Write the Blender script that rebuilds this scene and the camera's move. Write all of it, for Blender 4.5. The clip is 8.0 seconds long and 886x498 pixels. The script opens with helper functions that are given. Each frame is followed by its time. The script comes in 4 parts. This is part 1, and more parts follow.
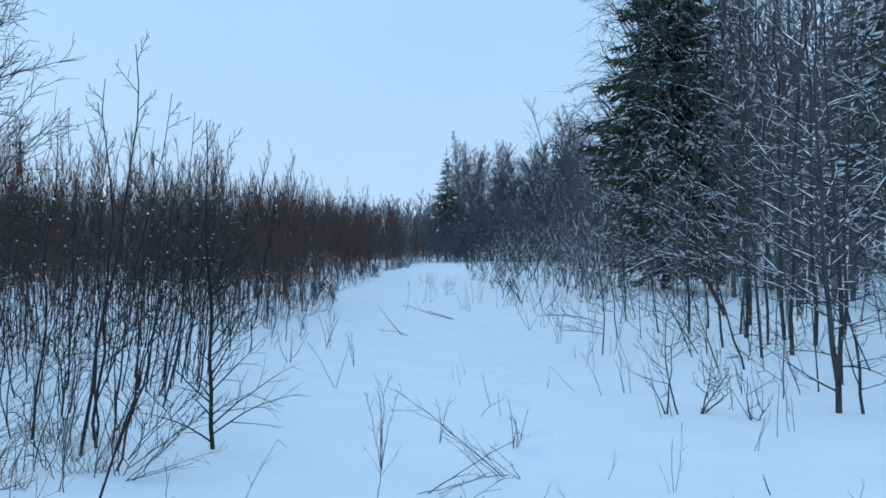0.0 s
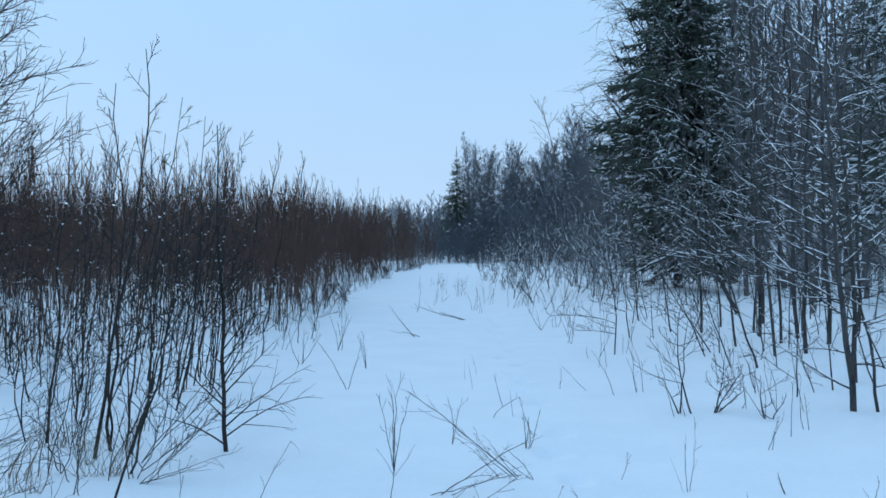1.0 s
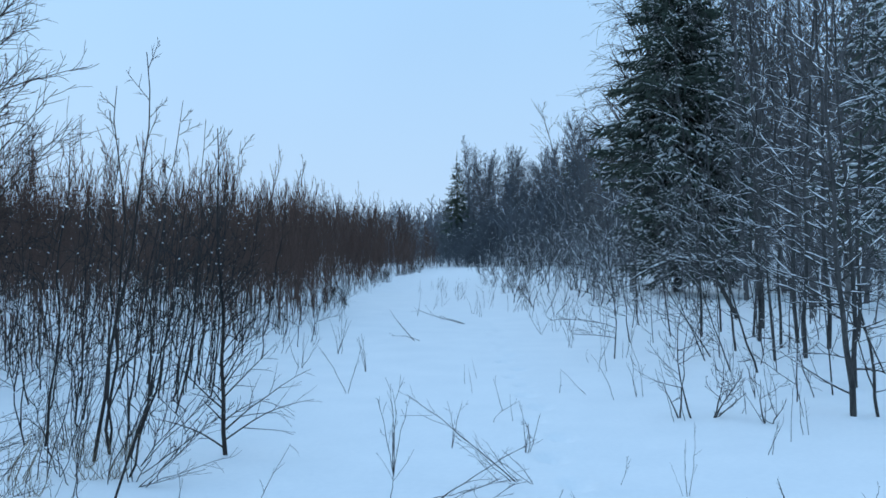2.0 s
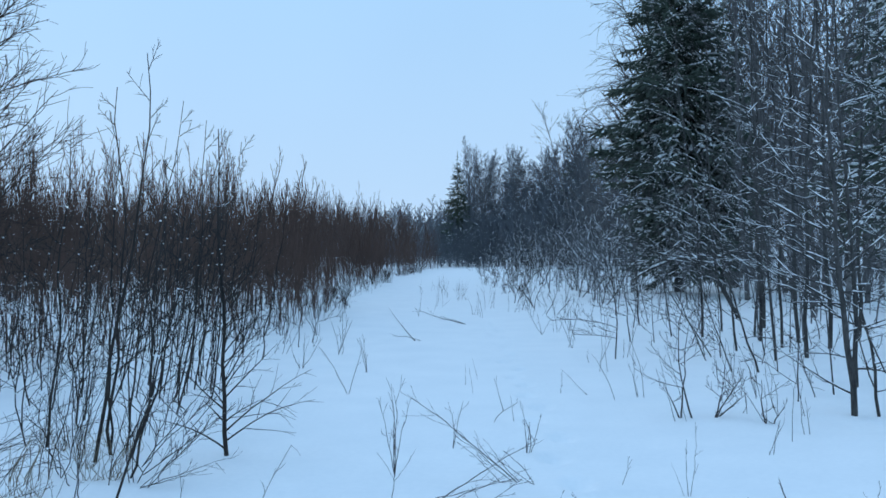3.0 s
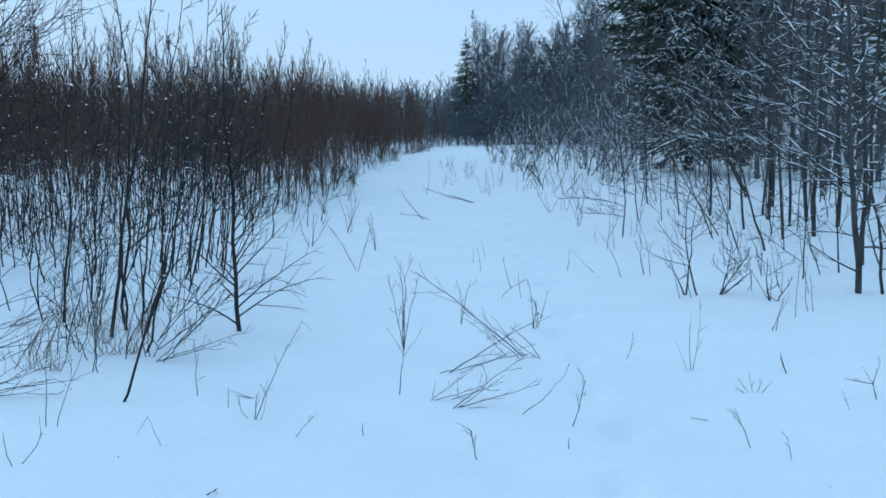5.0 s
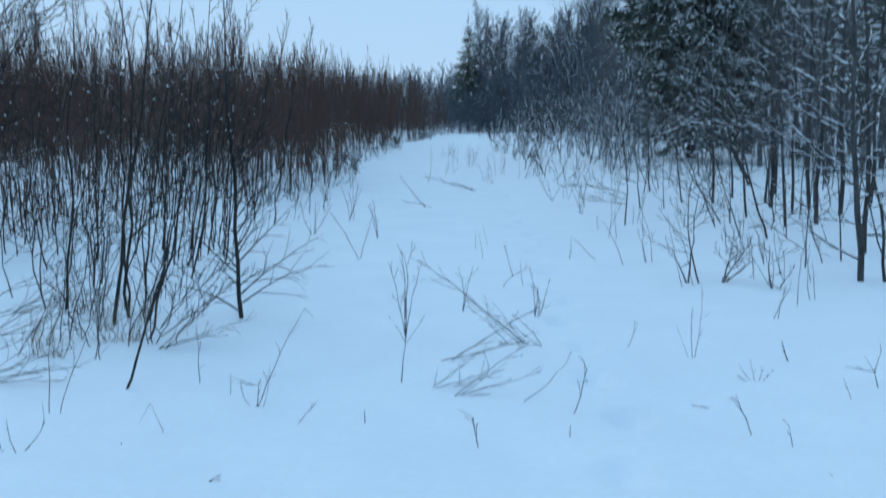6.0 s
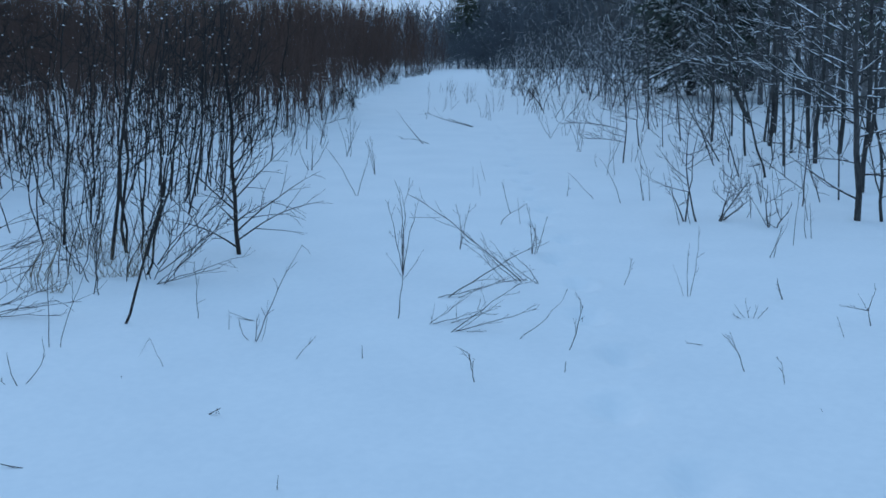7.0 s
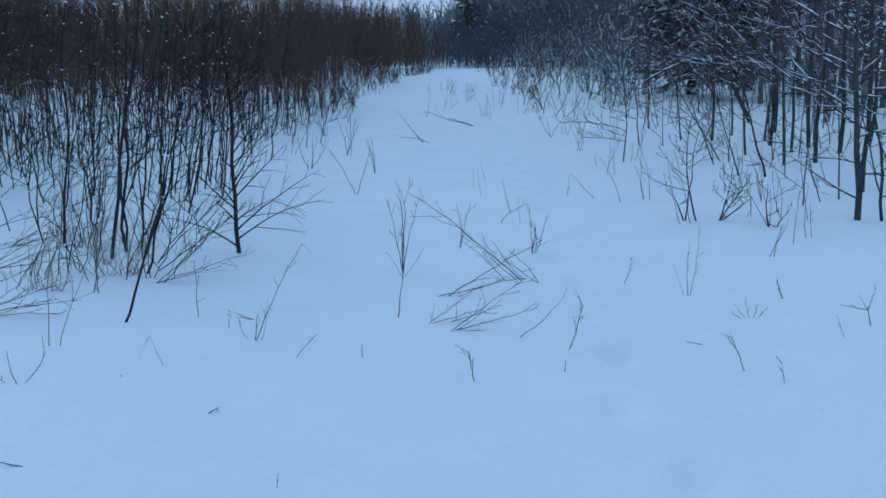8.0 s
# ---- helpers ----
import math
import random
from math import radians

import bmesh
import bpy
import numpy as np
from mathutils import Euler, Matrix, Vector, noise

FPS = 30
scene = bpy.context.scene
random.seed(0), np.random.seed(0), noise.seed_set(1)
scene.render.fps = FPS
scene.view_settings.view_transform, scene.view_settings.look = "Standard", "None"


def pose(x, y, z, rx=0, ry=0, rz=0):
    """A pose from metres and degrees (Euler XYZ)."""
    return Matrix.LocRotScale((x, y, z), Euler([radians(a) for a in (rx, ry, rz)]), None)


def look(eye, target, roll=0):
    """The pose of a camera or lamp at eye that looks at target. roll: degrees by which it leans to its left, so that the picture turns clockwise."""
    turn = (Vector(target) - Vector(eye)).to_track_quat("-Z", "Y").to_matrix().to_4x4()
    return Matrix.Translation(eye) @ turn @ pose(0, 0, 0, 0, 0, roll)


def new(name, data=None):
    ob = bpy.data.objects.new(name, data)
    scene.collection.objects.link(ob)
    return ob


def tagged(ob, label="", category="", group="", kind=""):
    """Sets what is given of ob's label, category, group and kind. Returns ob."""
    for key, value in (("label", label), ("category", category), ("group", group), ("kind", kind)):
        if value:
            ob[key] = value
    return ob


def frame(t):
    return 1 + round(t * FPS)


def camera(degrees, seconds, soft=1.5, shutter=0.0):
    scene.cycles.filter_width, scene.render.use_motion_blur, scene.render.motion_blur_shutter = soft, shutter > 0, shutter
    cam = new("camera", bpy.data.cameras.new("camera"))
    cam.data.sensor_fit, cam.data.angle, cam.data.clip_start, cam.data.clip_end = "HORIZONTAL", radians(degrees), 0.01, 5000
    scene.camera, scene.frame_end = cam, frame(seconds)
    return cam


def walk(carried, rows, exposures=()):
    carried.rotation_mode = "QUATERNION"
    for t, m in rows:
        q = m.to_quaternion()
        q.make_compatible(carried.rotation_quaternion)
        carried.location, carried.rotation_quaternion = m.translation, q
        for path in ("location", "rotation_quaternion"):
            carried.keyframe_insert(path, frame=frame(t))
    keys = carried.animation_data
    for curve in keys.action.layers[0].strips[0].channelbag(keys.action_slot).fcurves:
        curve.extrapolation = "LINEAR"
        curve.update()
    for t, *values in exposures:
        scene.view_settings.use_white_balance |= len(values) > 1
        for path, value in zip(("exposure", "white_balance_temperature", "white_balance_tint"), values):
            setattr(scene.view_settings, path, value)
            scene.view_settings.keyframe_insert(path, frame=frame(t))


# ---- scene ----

# ---------------------------------------------------------------- camera
cam = camera(51.0, 8.0, soft=1.6, shutter=0.4)
EYE = (0.0, 0.0, 1.6)
TURNS = [  # seconds, yaw, pitch, roll
    (0.0, -0.741, -0.244, -0.409), (0.5, -0.178, -0.426, 0.024), (1.0, -0.072, -0.192, 0.1), (1.5, -0.084, 0.029, -0.072),
    (3.0, -0.023, 0.062, 0.053), (3.5, 0.0, 0.15, 0.0), (3.9, 0.04, 0.13, 0.02), (4.0, 0.045, 0.05, 0.024), (4.1, 0.15, -2.1, 0.05),
    (4.2, 0.3, -5.2, 0.08), (4.3, 0.4, -6.9, 0.1), (4.4, 0.44, -7.6, 0.1), (4.5, 0.451, -7.726, 0.101), (4.7, 0.46, -7.6, 0.1),
    (5.8, 0.56, -7.3, 0.05), (5.9, 0.58, -7.4, 0.05), (6.0, 0.609, -8.175, 0.046), (6.1, 0.6, -10.0, 0.0), (6.2, 0.58, -11.3, -0.1),
    (6.3, 0.56, -11.8, -0.2), (6.5, 0.541, -11.957, -0.253), (7.0, 0.503, -12.053, -0.28), (7.5, 0.516, -12.145, -0.341), (8.0, 0.52, -12.118, -0.346),
]
walk(cam, [(t, pose(*EYE, 90 + p, r, w)) for t, w, p, r in TURNS],
     [(0.0, 0.07, 6300, 8), (4.0, 0.07, 6300, 8), (4.7, 0.10, 6300, 6), (5.8, 0.03, 6270, 5), (6.5, -0.19, 6080, 6), (7.0, -0.345, 5960, 9), (8.0, -0.345, 5960, 9)])

# ---------------------------------------------------------------- light: overcast winter dusk
world = bpy.data.worlds.new("overcast_sky")
scene.world = world
world.use_nodes = True
wn, wl = world.node_tree.nodes, world.node_tree.links
back = wn["Background"]
back.inputs["Strength"].default_value = 0.1
nishita = wn.new("ShaderNodeTexSky")
nishita.sky_type, nishita.sun_disc, nishita.sun_elevation, nishita.sun_rotation = "NISHITA", False, radians(32), radians(-35)
place = wn.new("ShaderNodeTexCoord")
split = wn.new("ShaderNodeSeparateXYZ")
wl.new(place.outputs["Generated"], split.inputs[0])
height = wn.new("ShaderNodeValToRGB")
wl.new(split.outputs["Z"], height.inputs[0])
height.color_ramp.elements[0].position, height.color_ramp.elements[0].color = 0.0, (0.505, 0.70, 0.95, 1)
height.color_ramp.elements[1].position, height.color_ramp.elements[1].color = 0.32, (0.405, 0.66, 0.97, 1)
cloud = wn.new("ShaderNodeTexNoise")
cloud.inputs["Scale"].default_value, cloud.inputs["Detail"].default_value = 2.2, 3
wl.new(place.outputs["Generated"], cloud.inputs["Vector"])
patch = wn.new("ShaderNodeMapRange")
patch.inputs["To Min"].default_value, patch.inputs["To Max"].default_value = 9.0, 10.6
wl.new(cloud.outputs["Fac"], patch.inputs["Value"])
deck = wn.new("ShaderNodeVectorMath")
deck.operation = "SCALE"
wl.new(height.outputs[0], deck.inputs[0])
wl.new(patch.outputs[0], deck.inputs["Scale"])
cover = wn.new("ShaderNodeMix")
cover.data_type = "RGBA"
cover.inputs["Factor"].default_value = 0.97
wl.new(nishita.outputs[0], cover.inputs["A"])
wl.new(deck.outputs[0], cover.inputs["B"])
wl.new(cover.outputs["Result"], back.inputs["Color"])
sun = new("sun", bpy.data.lights.new("sun", "SUN"))
sun.data.energy, sun.data.angle, sun.data.color = 0.5, radians(40), (0.93, 0.96, 1.0)
sun.matrix_world = look((-30, 42, 30), (0, 0, 0))


# ---------------------------------------------------------------- materials
def material(name, low, high, scale=8.0, rough=0.85, bump=0.3, fine=60.0, stretch=(1, 1, 1), depth=0.01):
    """Two-scale noise between two colours, with fine relief."""
    m = bpy.data.materials.new(name)
    m.use_nodes = True
    n, l = m.node_tree.nodes, m.node_tree.links
    bsdf = n["Principled BSDF"]
    bsdf.inputs["Roughness"].default_value = rough
    bsdf.inputs["Specular IOR Level"].default_value = 0.25
    at = n.new("ShaderNodeTexCoord")
    turn = n.new("ShaderNodeMapping")
    turn.inputs["Scale"].default_value = stretch
    l.new(at.outputs["Object"], turn.inputs[0])
    big, small = n.new("ShaderNodeTexNoise"), n.new("ShaderNodeTexNoise")
    big.inputs["Scale"].default_value, small.inputs["Scale"].default_value = scale, fine
    small.inputs["Detail"].default_value = 6
    for tex in (big, small):
        l.new(turn.outputs[0], tex.inputs["Vector"])
    both = n.new("ShaderNodeMath")
    both.operation = "MULTIPLY_ADD"
    both.inputs[1].default_value = 0.45
    l.new(small.outputs["Fac"], both.inputs[0])
    half = n.new("ShaderNodeMath")
    half.operation = "MULTIPLY"
    half.inputs[1].default_value = 0.55
    l.new(big.outputs["Fac"], half.inputs[0])
    l.new(half.outputs[0], both.inputs[2])
    ramp = n.new("ShaderNodeValToRGB")
    ramp.color_ramp.elements[0].position, ramp.color_ramp.elements[0].color = 0.35, (*low, 1)
    ramp.color_ramp.elements[1].position, ramp.color_ramp.elements[1].color = 0.68, (*high, 1)
    l.new(both.outputs[0], ramp.inputs[0])
    l.new(ramp.outputs[0], bsdf.inputs["Base Color"])
    relief = n.new("ShaderNodeBump")
    relief.inputs["Strength"].default_value, relief.inputs["Distance"].default_value = bump, depth
    l.new(both.outputs[0], relief.inputs["Height"])
    l.new(relief.outputs[0], bsdf.inputs["Normal"])
    return m


SNOW = material("snow", (0.83, 0.86, 0.89), (0.90, 0.92, 0.94), 1.3, 0.75, 0.14, 22.0, depth=0.02)
LYING = material("lying_snow", (0.87, 0.89, 0.91), (0.93, 0.94, 0.955), 9.0, 0.8, 0.2)
ALDER = material("alder_bark", (0.022, 0.021, 0.021), (0.105, 0.099, 0.096), 6.0, 0.9, 0.6, 45.0, (1, 1, 0.35))
WILLOW = material("willow_bark", (0.014, 0.012, 0.012), (0.055, 0.044, 0.040), 4.0, 0.85, 0.4, 50.0, (1, 1, 0.3))
THICKET = material("thicket_bark", (0.066, 0.042, 0.035), (0.152, 0.094, 0.075), 0.6, 0.9, 0.2, 20.0)
# Distant bark: paler and bluer, air haze painted into the base colour.
HAZEBARK = material("hazed_far_bark", (0.076, 0.086, 0.102), (0.158, 0.169, 0.188), 0.5, 0.9, 0.2, 9.0)
BIRCH = material("birch_bark", (0.07, 0.062, 0.058), (0.32, 0.31, 0.30), 2.5, 0.8, 0.3, 12.0, (1, 1, 2.5))
NEEDLES = material("spruce_needles", (0.038, 0.052, 0.044), (0.100, 0.125, 0.092), 2.0, 0.8, 0.3, 30.0)
DARKBARK = material("aspen_bark", (0.060, 0.058, 0.060), (0.19, 0.182, 0.18), 3.0, 0.9, 0.5, 25.0, (1, 1, 0.4))
# cool grey twig bark, paler than the alder bark
TWIGBARK = material("pale_twig_bark", (0.085, 0.086, 0.092), (0.225, 0.226, 0.234), 3.0, 0.9, 0.3, 30.0)
STRAW = material("dry_grass", (0.13, 0.10, 0.065), (0.30, 0.24, 0.16), 7.0, 0.9, 0.2, 70.0, (1, 1, 0.3))
WEED = material("dry_weed_stem", (0.020, 0.020, 0.022), (0.066, 0.060, 0.057), 9.0, 0.9, 0.3, 60.0, (1, 1, 0.3))


# ---------------------------------------------------------------- mesh helpers
class Tubes:
    """Collects tapered tubes and turns them into one mesh."""

    def __init__(self):
        self.v, self.q, self.n = [], [], 0

    def add(self, pts, radii, sides=3):
        pts, radii = np.asarray(pts, float), np.asarray(radii, float)
        way = np.gradient(pts, axis=0)
        way /= np.linalg.norm(way, axis=1)[:, None] + 1e-9
        side = np.cross(way, (0.31, 0.87, 0.13))
        side /= np.linalg.norm(side, axis=1)[:, None] + 1e-9
        other = np.cross(way, side)
        a = np.linspace(0, 2 * np.pi, sides, endpoint=False)
        ring = side[:, None] * np.cos(a)[None, :, None] + other[:, None] * np.sin(a)[None, :, None]
        k = len(pts)
        self.v.append((pts[:, None] + ring * radii[:, None, None]).reshape(-1, 3))
        i, j = np.meshgrid(np.arange(k - 1), np.arange(sides), indexing="ij")
        e = (j + 1) % sides
        self.q.append(np.stack([i * sides + j, i * sides + e, (i + 1) * sides + e, (i + 1) * sides + j], -1).reshape(-1, 4) + self.n)
        self.n += k * sides

    def blob(self, p, r, sides=5):
        """A settled lump of snow."""
        p = np.asarray(p, float)
        up = np.array([[0, 0, -0.5], [0.1, 0, -0.25], [0, 0.1, 0.15], [0, 0, 0.5], [0.05, 0, 0.65]]) * r
        self.add(p + up, np.array([0.35, 0.95, 1.0, 0.6, 0.1]) * r, sides)

    def arrays(self):
        if not self.v:
            return np.zeros((0, 3)), np.zeros((0, 4), int)
        return np.concatenate(self.v), np.concatenate(self.q)


def joined(items):
    """Joins (vertices, quads) pairs."""
    vs, qs, n = [], [], 0
    for v, q in items:
        vs.append(v), qs.append(q + n)
        n += len(v)
    return (np.concatenate(vs), np.concatenate(qs)) if vs else (np.zeros((0, 3)), np.zeros((0, 4), int))


def mesh(name, v, q, mat):
    me = bpy.data.meshes.new(name)
    me.vertices.add(len(v))
    me.vertices.foreach_set("co", np.asarray(v, np.float32).ravel())
    me.loops.add(q.size)
    me.loops.foreach_set("vertex_index", np.asarray(q, np.int32).ravel())
    me.polygons.add(len(q))
    me.polygons.foreach_set("loop_start", np.arange(0, q.size, 4, dtype=np.int32))
    me.polygons.foreach_set("use_smooth", np.ones(len(q), bool))
    me.update(calc_edges=True)
    me.materials.append(mat)
    return me


def part(name, tubes, mat, parent, label=""):
    v, q = tubes.arrays() if isinstance(tubes, Tubes) else tubes
    if not len(v):
        return None
    ob = new(name, mesh(name, v, q, mat))
    ob.parent = parent
    if label:
        tagged(ob, label)
    if name == "snow":
        tagged(ob, kind="stuff")
    return ob


def base(name, x, y, z, label, category, group="", kind="", turn=0.0):
    ob = new(name)
    ob.empty_display_size = 0.2
    ob.matrix_basis = pose(x, y, z, 0, 0, turn)
    return tagged(ob, label, category, group, kind)


# ---------------------------------------------------------------- plants
def unit(v):
    return v / (np.linalg.norm(v) + 1e-9)


def stem(rng, p, d, length, r0, r1, n=5, wander=0.06, lift=0.0, bow=0.7):
    p, d = np.array(p, float), unit(np.array(d, float))
    pts, bend = [p.copy()], rng.normal(0, wander * bow, 3)
    for _ in range(n):
        d = unit(d + bend + rng.normal(0, wander, 3) + (0, 0, lift))
        p = p + d * length / n
        pts.append(p.copy())
    return np.array(pts), np.linspace(r0, r1, n + 1)


def along(line, s):
    pts, radii = line
    f = min(max(s, 0), 0.9999) * (len(pts) - 1)
    i = int(f)
    return pts[i] + (pts[i + 1] - pts[i]) * (f - i), unit(pts[i + 1] - pts[i]), radii[i] + (radii[i + 1] - radii[i]) * (f - i)


def fork(rng, way, angle, roll):
    """A direction that leaves way by an angle, on the side named by roll."""
    side = unit(np.cross(way, (0.2, 0.1, 1.0) if abs(way[2]) < 0.95 else (1, 0, 0)))
    other = np.cross(side, way)
    return unit(way * math.cos(angle) + (side * math.cos(roll) + other * math.sin(roll)) * math.sin(angle))


def limb(rng, line, depth, count, ratio, angle, lift, thin, start=0.2, wander=0.07, seg=3):
    """The lines of a limb: its own and those of its twigs."""
    lines = [line]
    if depth == 0:
        return lines
    length = np.linalg.norm(np.diff(line[0], axis=0), axis=1).sum()
    roll = rng.uniform(0, 6.28)
    for k in range(count):
        s = start + (1 - start) * (k + rng.uniform(0.1, 0.9)) / count
        p, way, r = along(line, s)
        roll += 2.4 + rng.normal(0, 0.4)
        d = fork(rng, way, rng.uniform(angle * 0.7, angle * 1.25), roll)
        if d[2] < -0.1:
            d[2] *= -0.3
        size = length * ratio * (1.15 - 0.75 * s) * rng.uniform(0.6, 1.25)
        r1 = max(thin, r * 0.62)
        child = stem(rng, p, d, size, r1, max(thin * 0.55, r1 * 0.3), seg, wander, lift)
        lines += limb(rng, child, depth - 1, max(2, int(count * 0.6)), ratio * 0.95, angle, lift, thin, 0.25, wander, max(1, seg - 1))
    return lines


def snow_on(rng, lines, chance, least=0.004, most=0.02, tubes=None, twigs=0.35, long=False):
    """Snow lying in runs along the upper side of slanting branches, more of it on the limb itself than on its twigs."""
    tubes = tubes or Tubes()
    for k, line in enumerate(lines):
        if rng.random() > (chance if k == 0 else chance * twigs):
            continue
        runs = [(rng.uniform(0.0, 0.1), rng.uniform(0.2, 0.32)), (rng.uniform(0.33, 0.42), rng.uniform(0.48, 0.62)), (rng.uniform(0.64, 0.72), rng.uniform(0.8, 0.95))] if k == 0 else [sorted(rng.uniform(0, 1, 2))]
        if long and k == 0:
            runs, a = [], rng.uniform(0.02, 0.15)
            while a < 0.85:
                b = a + rng.uniform(0.09, 0.28)
                runs.append((a, min(b, 0.97)))
                a = b + rng.uniform(0.02, 0.14)
        for a, b in runs:
            if b - a < 0.08 or abs(along(line, (a + b) / 2)[1][2]) > 0.92:
                continue
            row, wide, m = [], [], 5 if k == 0 else 3
            for u in np.linspace(0, 1, m):
                p, _, r = along(line, a + (b - a) * u)
                w = min(max(r * 1.1, least), most) * rng.uniform(0.45, 1.25) * (0.5 if u in (0, 1) else 1)
                row.append(p + (0, 0, r * 0.5 + w * 0.55)), wide.append(w)
            tubes.add(row, wide, 4 if k == 0 else 3)
    return tubes


def wood(lines, big=0.012):
    t = Tubes()
    for pts, radii in lines:
        t.add(pts, radii, 6 if radii[0] > big * 2.5 else 4 if radii[0] > big else 3)
    return t


def branch(lines, bark, ob, split=True):
    """A branch as a part; where its twigs are near enough, each one is a part of it."""
    main = part("branch", wood(lines[:1]), bark, ob)
    for line in lines[1:] if split else ():
        part("twig", wood([line]), bark, main)
    return main


def broad_tree(rng, height, radius, limbs, low=0.25, reach=0.35, spread=0.9, lift=0.08, lean=(0, 0), depth=2, count=6, thin=0.003, favour=None, wander=0.05, ratio=0.5, seg=6, twig_seg=3, round_crown=False, twig_lift=None, trunk_seg=10, share=0.6, twig_wander=0.11, tight=0.4, high=0.99):
    """Trunk line and limbs (lists of lines) of a bare broad-leaved tree at the origin."""
    trunk = stem(rng, (0, 0, -0.15), (lean[0], lean[1], 1), height, radius, max(thin, radius * 0.12), trunk_seg, wander, 0.02, 0.2)
    made, roll = [], rng.uniform(0, 6.28)
    for k in range(limbs):
        s = low + (high - low) * (k + rng.uniform(0.1, 0.9)) / limbs
        p, way, r = along(trunk, s)
        roll += 2.4 + rng.normal(0, 0.5)
        az = roll if favour is None or rng.random() > share else rng.normal(favour, 0.55)
        tilt = spread * rng.uniform(0.75, 1.2) * (1.1 - tight * s)
        d = np.array([math.cos(az) * math.sin(tilt), math.sin(az) * math.sin(tilt), math.cos(tilt)])
        shape = 0.25 + 0.85 * math.sin(math.pi * min(1, 0.12 + s * 0.88)) if round_crown else 1.1 - 0.8 * s
        size = height * reach * shape * rng.uniform(0.6, 1.3)
        line = stem(rng, p, d, size, max(thin * 1.4, r * 0.5), thin, seg, wander * 1.3, lift)
        made.append(limb(rng, line, depth, count, ratio, 0.65, lift * 0.7 if twig_lift is None else twig_lift, thin, 0.15, twig_wander, twig_seg))
    return trunk, made


def rod(rng, dx, h, bow, r, dy=0.0, n=9, wob=0.012):
    """A stem from the ground to (dx, dy, h), bowed sideways, a little crooked."""
    u = np.linspace(0, 1, n + 1)
    pts = np.stack([dx * u + bow * np.sin(np.pi * u), dy * u, -0.08 + (h + 0.08) * u], -1)
    drift = np.cumsum(rng.normal(0, wob, (n, 3)), axis=0)
    pts[1:] += (drift - drift[-1] * u[1:, None]) * (0.6 + 0.2 * h) * (1, 1, 0.3)
    return pts, r * (1 - 0.86 * u) + 0.0012


def rise(az, e):
    return np.array([math.cos(az) * math.cos(e), math.sin(az) * math.cos(e), math.sin(e)])


def sprays(rng, trunk, n, low=0.2, high=0.96, left=0.5, reach=0.6, el=(0.45, 0.85), thin=0.0022, twigs=5, arch=0.0, spread=0.5, taper=0.75, sub=0.6, wander=0.05):
    """Limbs that rise slantwise to either side of a stem, each with twigs in its own upright plane."""
    made = []
    for k in range(n):
        s = low + (high - low) * (k + rng.uniform(0.1, 0.9)) / n
        p, _, r = along(trunk, s)
        az = (math.pi if rng.random() < left else 0.0) + rng.normal(0, spread)
        size = reach * (1.15 - taper * s) * rng.uniform(0.55, 1.25)
        line = stem(rng, p, rise(az, rng.uniform(*el) + 0.3 * (s - 0.5)), size, max(thin * 1.5, min(r * 0.5, 0.012)), thin * 0.8, 6, wander, arch)
        lines = [line]
        for j in range(twigs):
            v = 0.18 + 0.78 * (j + rng.random()) / twigs
            q, wq, rq = along(line, v)
            a = math.asin(min(max(wq[2], -1), 1)) + (1 if j % 2 else -1) * rng.uniform(0.3, 0.75)
            tw = stem(rng, q, rise(math.atan2(wq[1], wq[0]) + rng.normal(0, 0.45), a if a > -0.2 else -0.5 * a), size * 0.45 * (1.1 - 0.7 * v) * rng.uniform(0.5, 1.25), max(thin, rq * 0.6), thin * 0.6, 4, 0.09, arch + 0.03)
            lines.append(tw)
            if rng.random() < sub:
                q, wq, rq = along(tw, rng.uniform(0.3, 0.75))
                lines.append(stem(rng, q, fork(rng, wq, rng.uniform(0.4, 0.8), rng.uniform(0, 6.28)), size * 0.16 * rng.uniform(0.5, 1.2), max(thin * 0.8, rq * 0.6), thin * 0.55, 2, 0.1, 0.04))
        made.append(lines)
    return made


def planted(name, rng, x, y, trunk, limbs, bark, label, category, group="", snow=0.0, most=0.02, fork_snow=0.0, lump=0.03, split=False, twig_snow=0.35, long_snow=False):
    """One tree or shrub as a thing: trunk, each branch, and its snow."""
    ob = base(name, x, y, ground_height(x, y), label, category, group)
    if trunk is not None:
        t = Tubes()
        t.add(*trunk, 8)
        part("trunk", t, bark, ob)
    white, loose = Tubes(), []
    for lines in limbs:
        branch(lines, bark, ob, split)
        loose += [] if split else lines[1:]
        if snow:
            snow_on(rng, lines, snow, 0.0052 if twig_snow > 0.5 else 0.004, most, white, twig_snow, long_snow)
        if rng.random() < fork_snow:
            r = rng.uniform(lump * 0.35, lump)
            white.blob(lines[0][0][0] + np.array([0, 0, r * 0.8]) + (lines[0][0][1] - lines[0][0][0]) * 0.05, r)
    part("snow", white, LYING, ob, "white snow caught on the branches")
    if loose:
        tagged(part("twig_spray", wood(loose), bark, ob), kind="stuff")
    return ob


# ---------------------------------------------------------------- ground: one sheet of snow
STEPS = [(0.88 + 0.0006 * (2.57 + 0.76 * i) ** 2 + 0.04 * math.sin(i * 2.1) + (0.06 if i % 2 else -0.06), 2.57 + 0.76 * i) for i in range(46)]


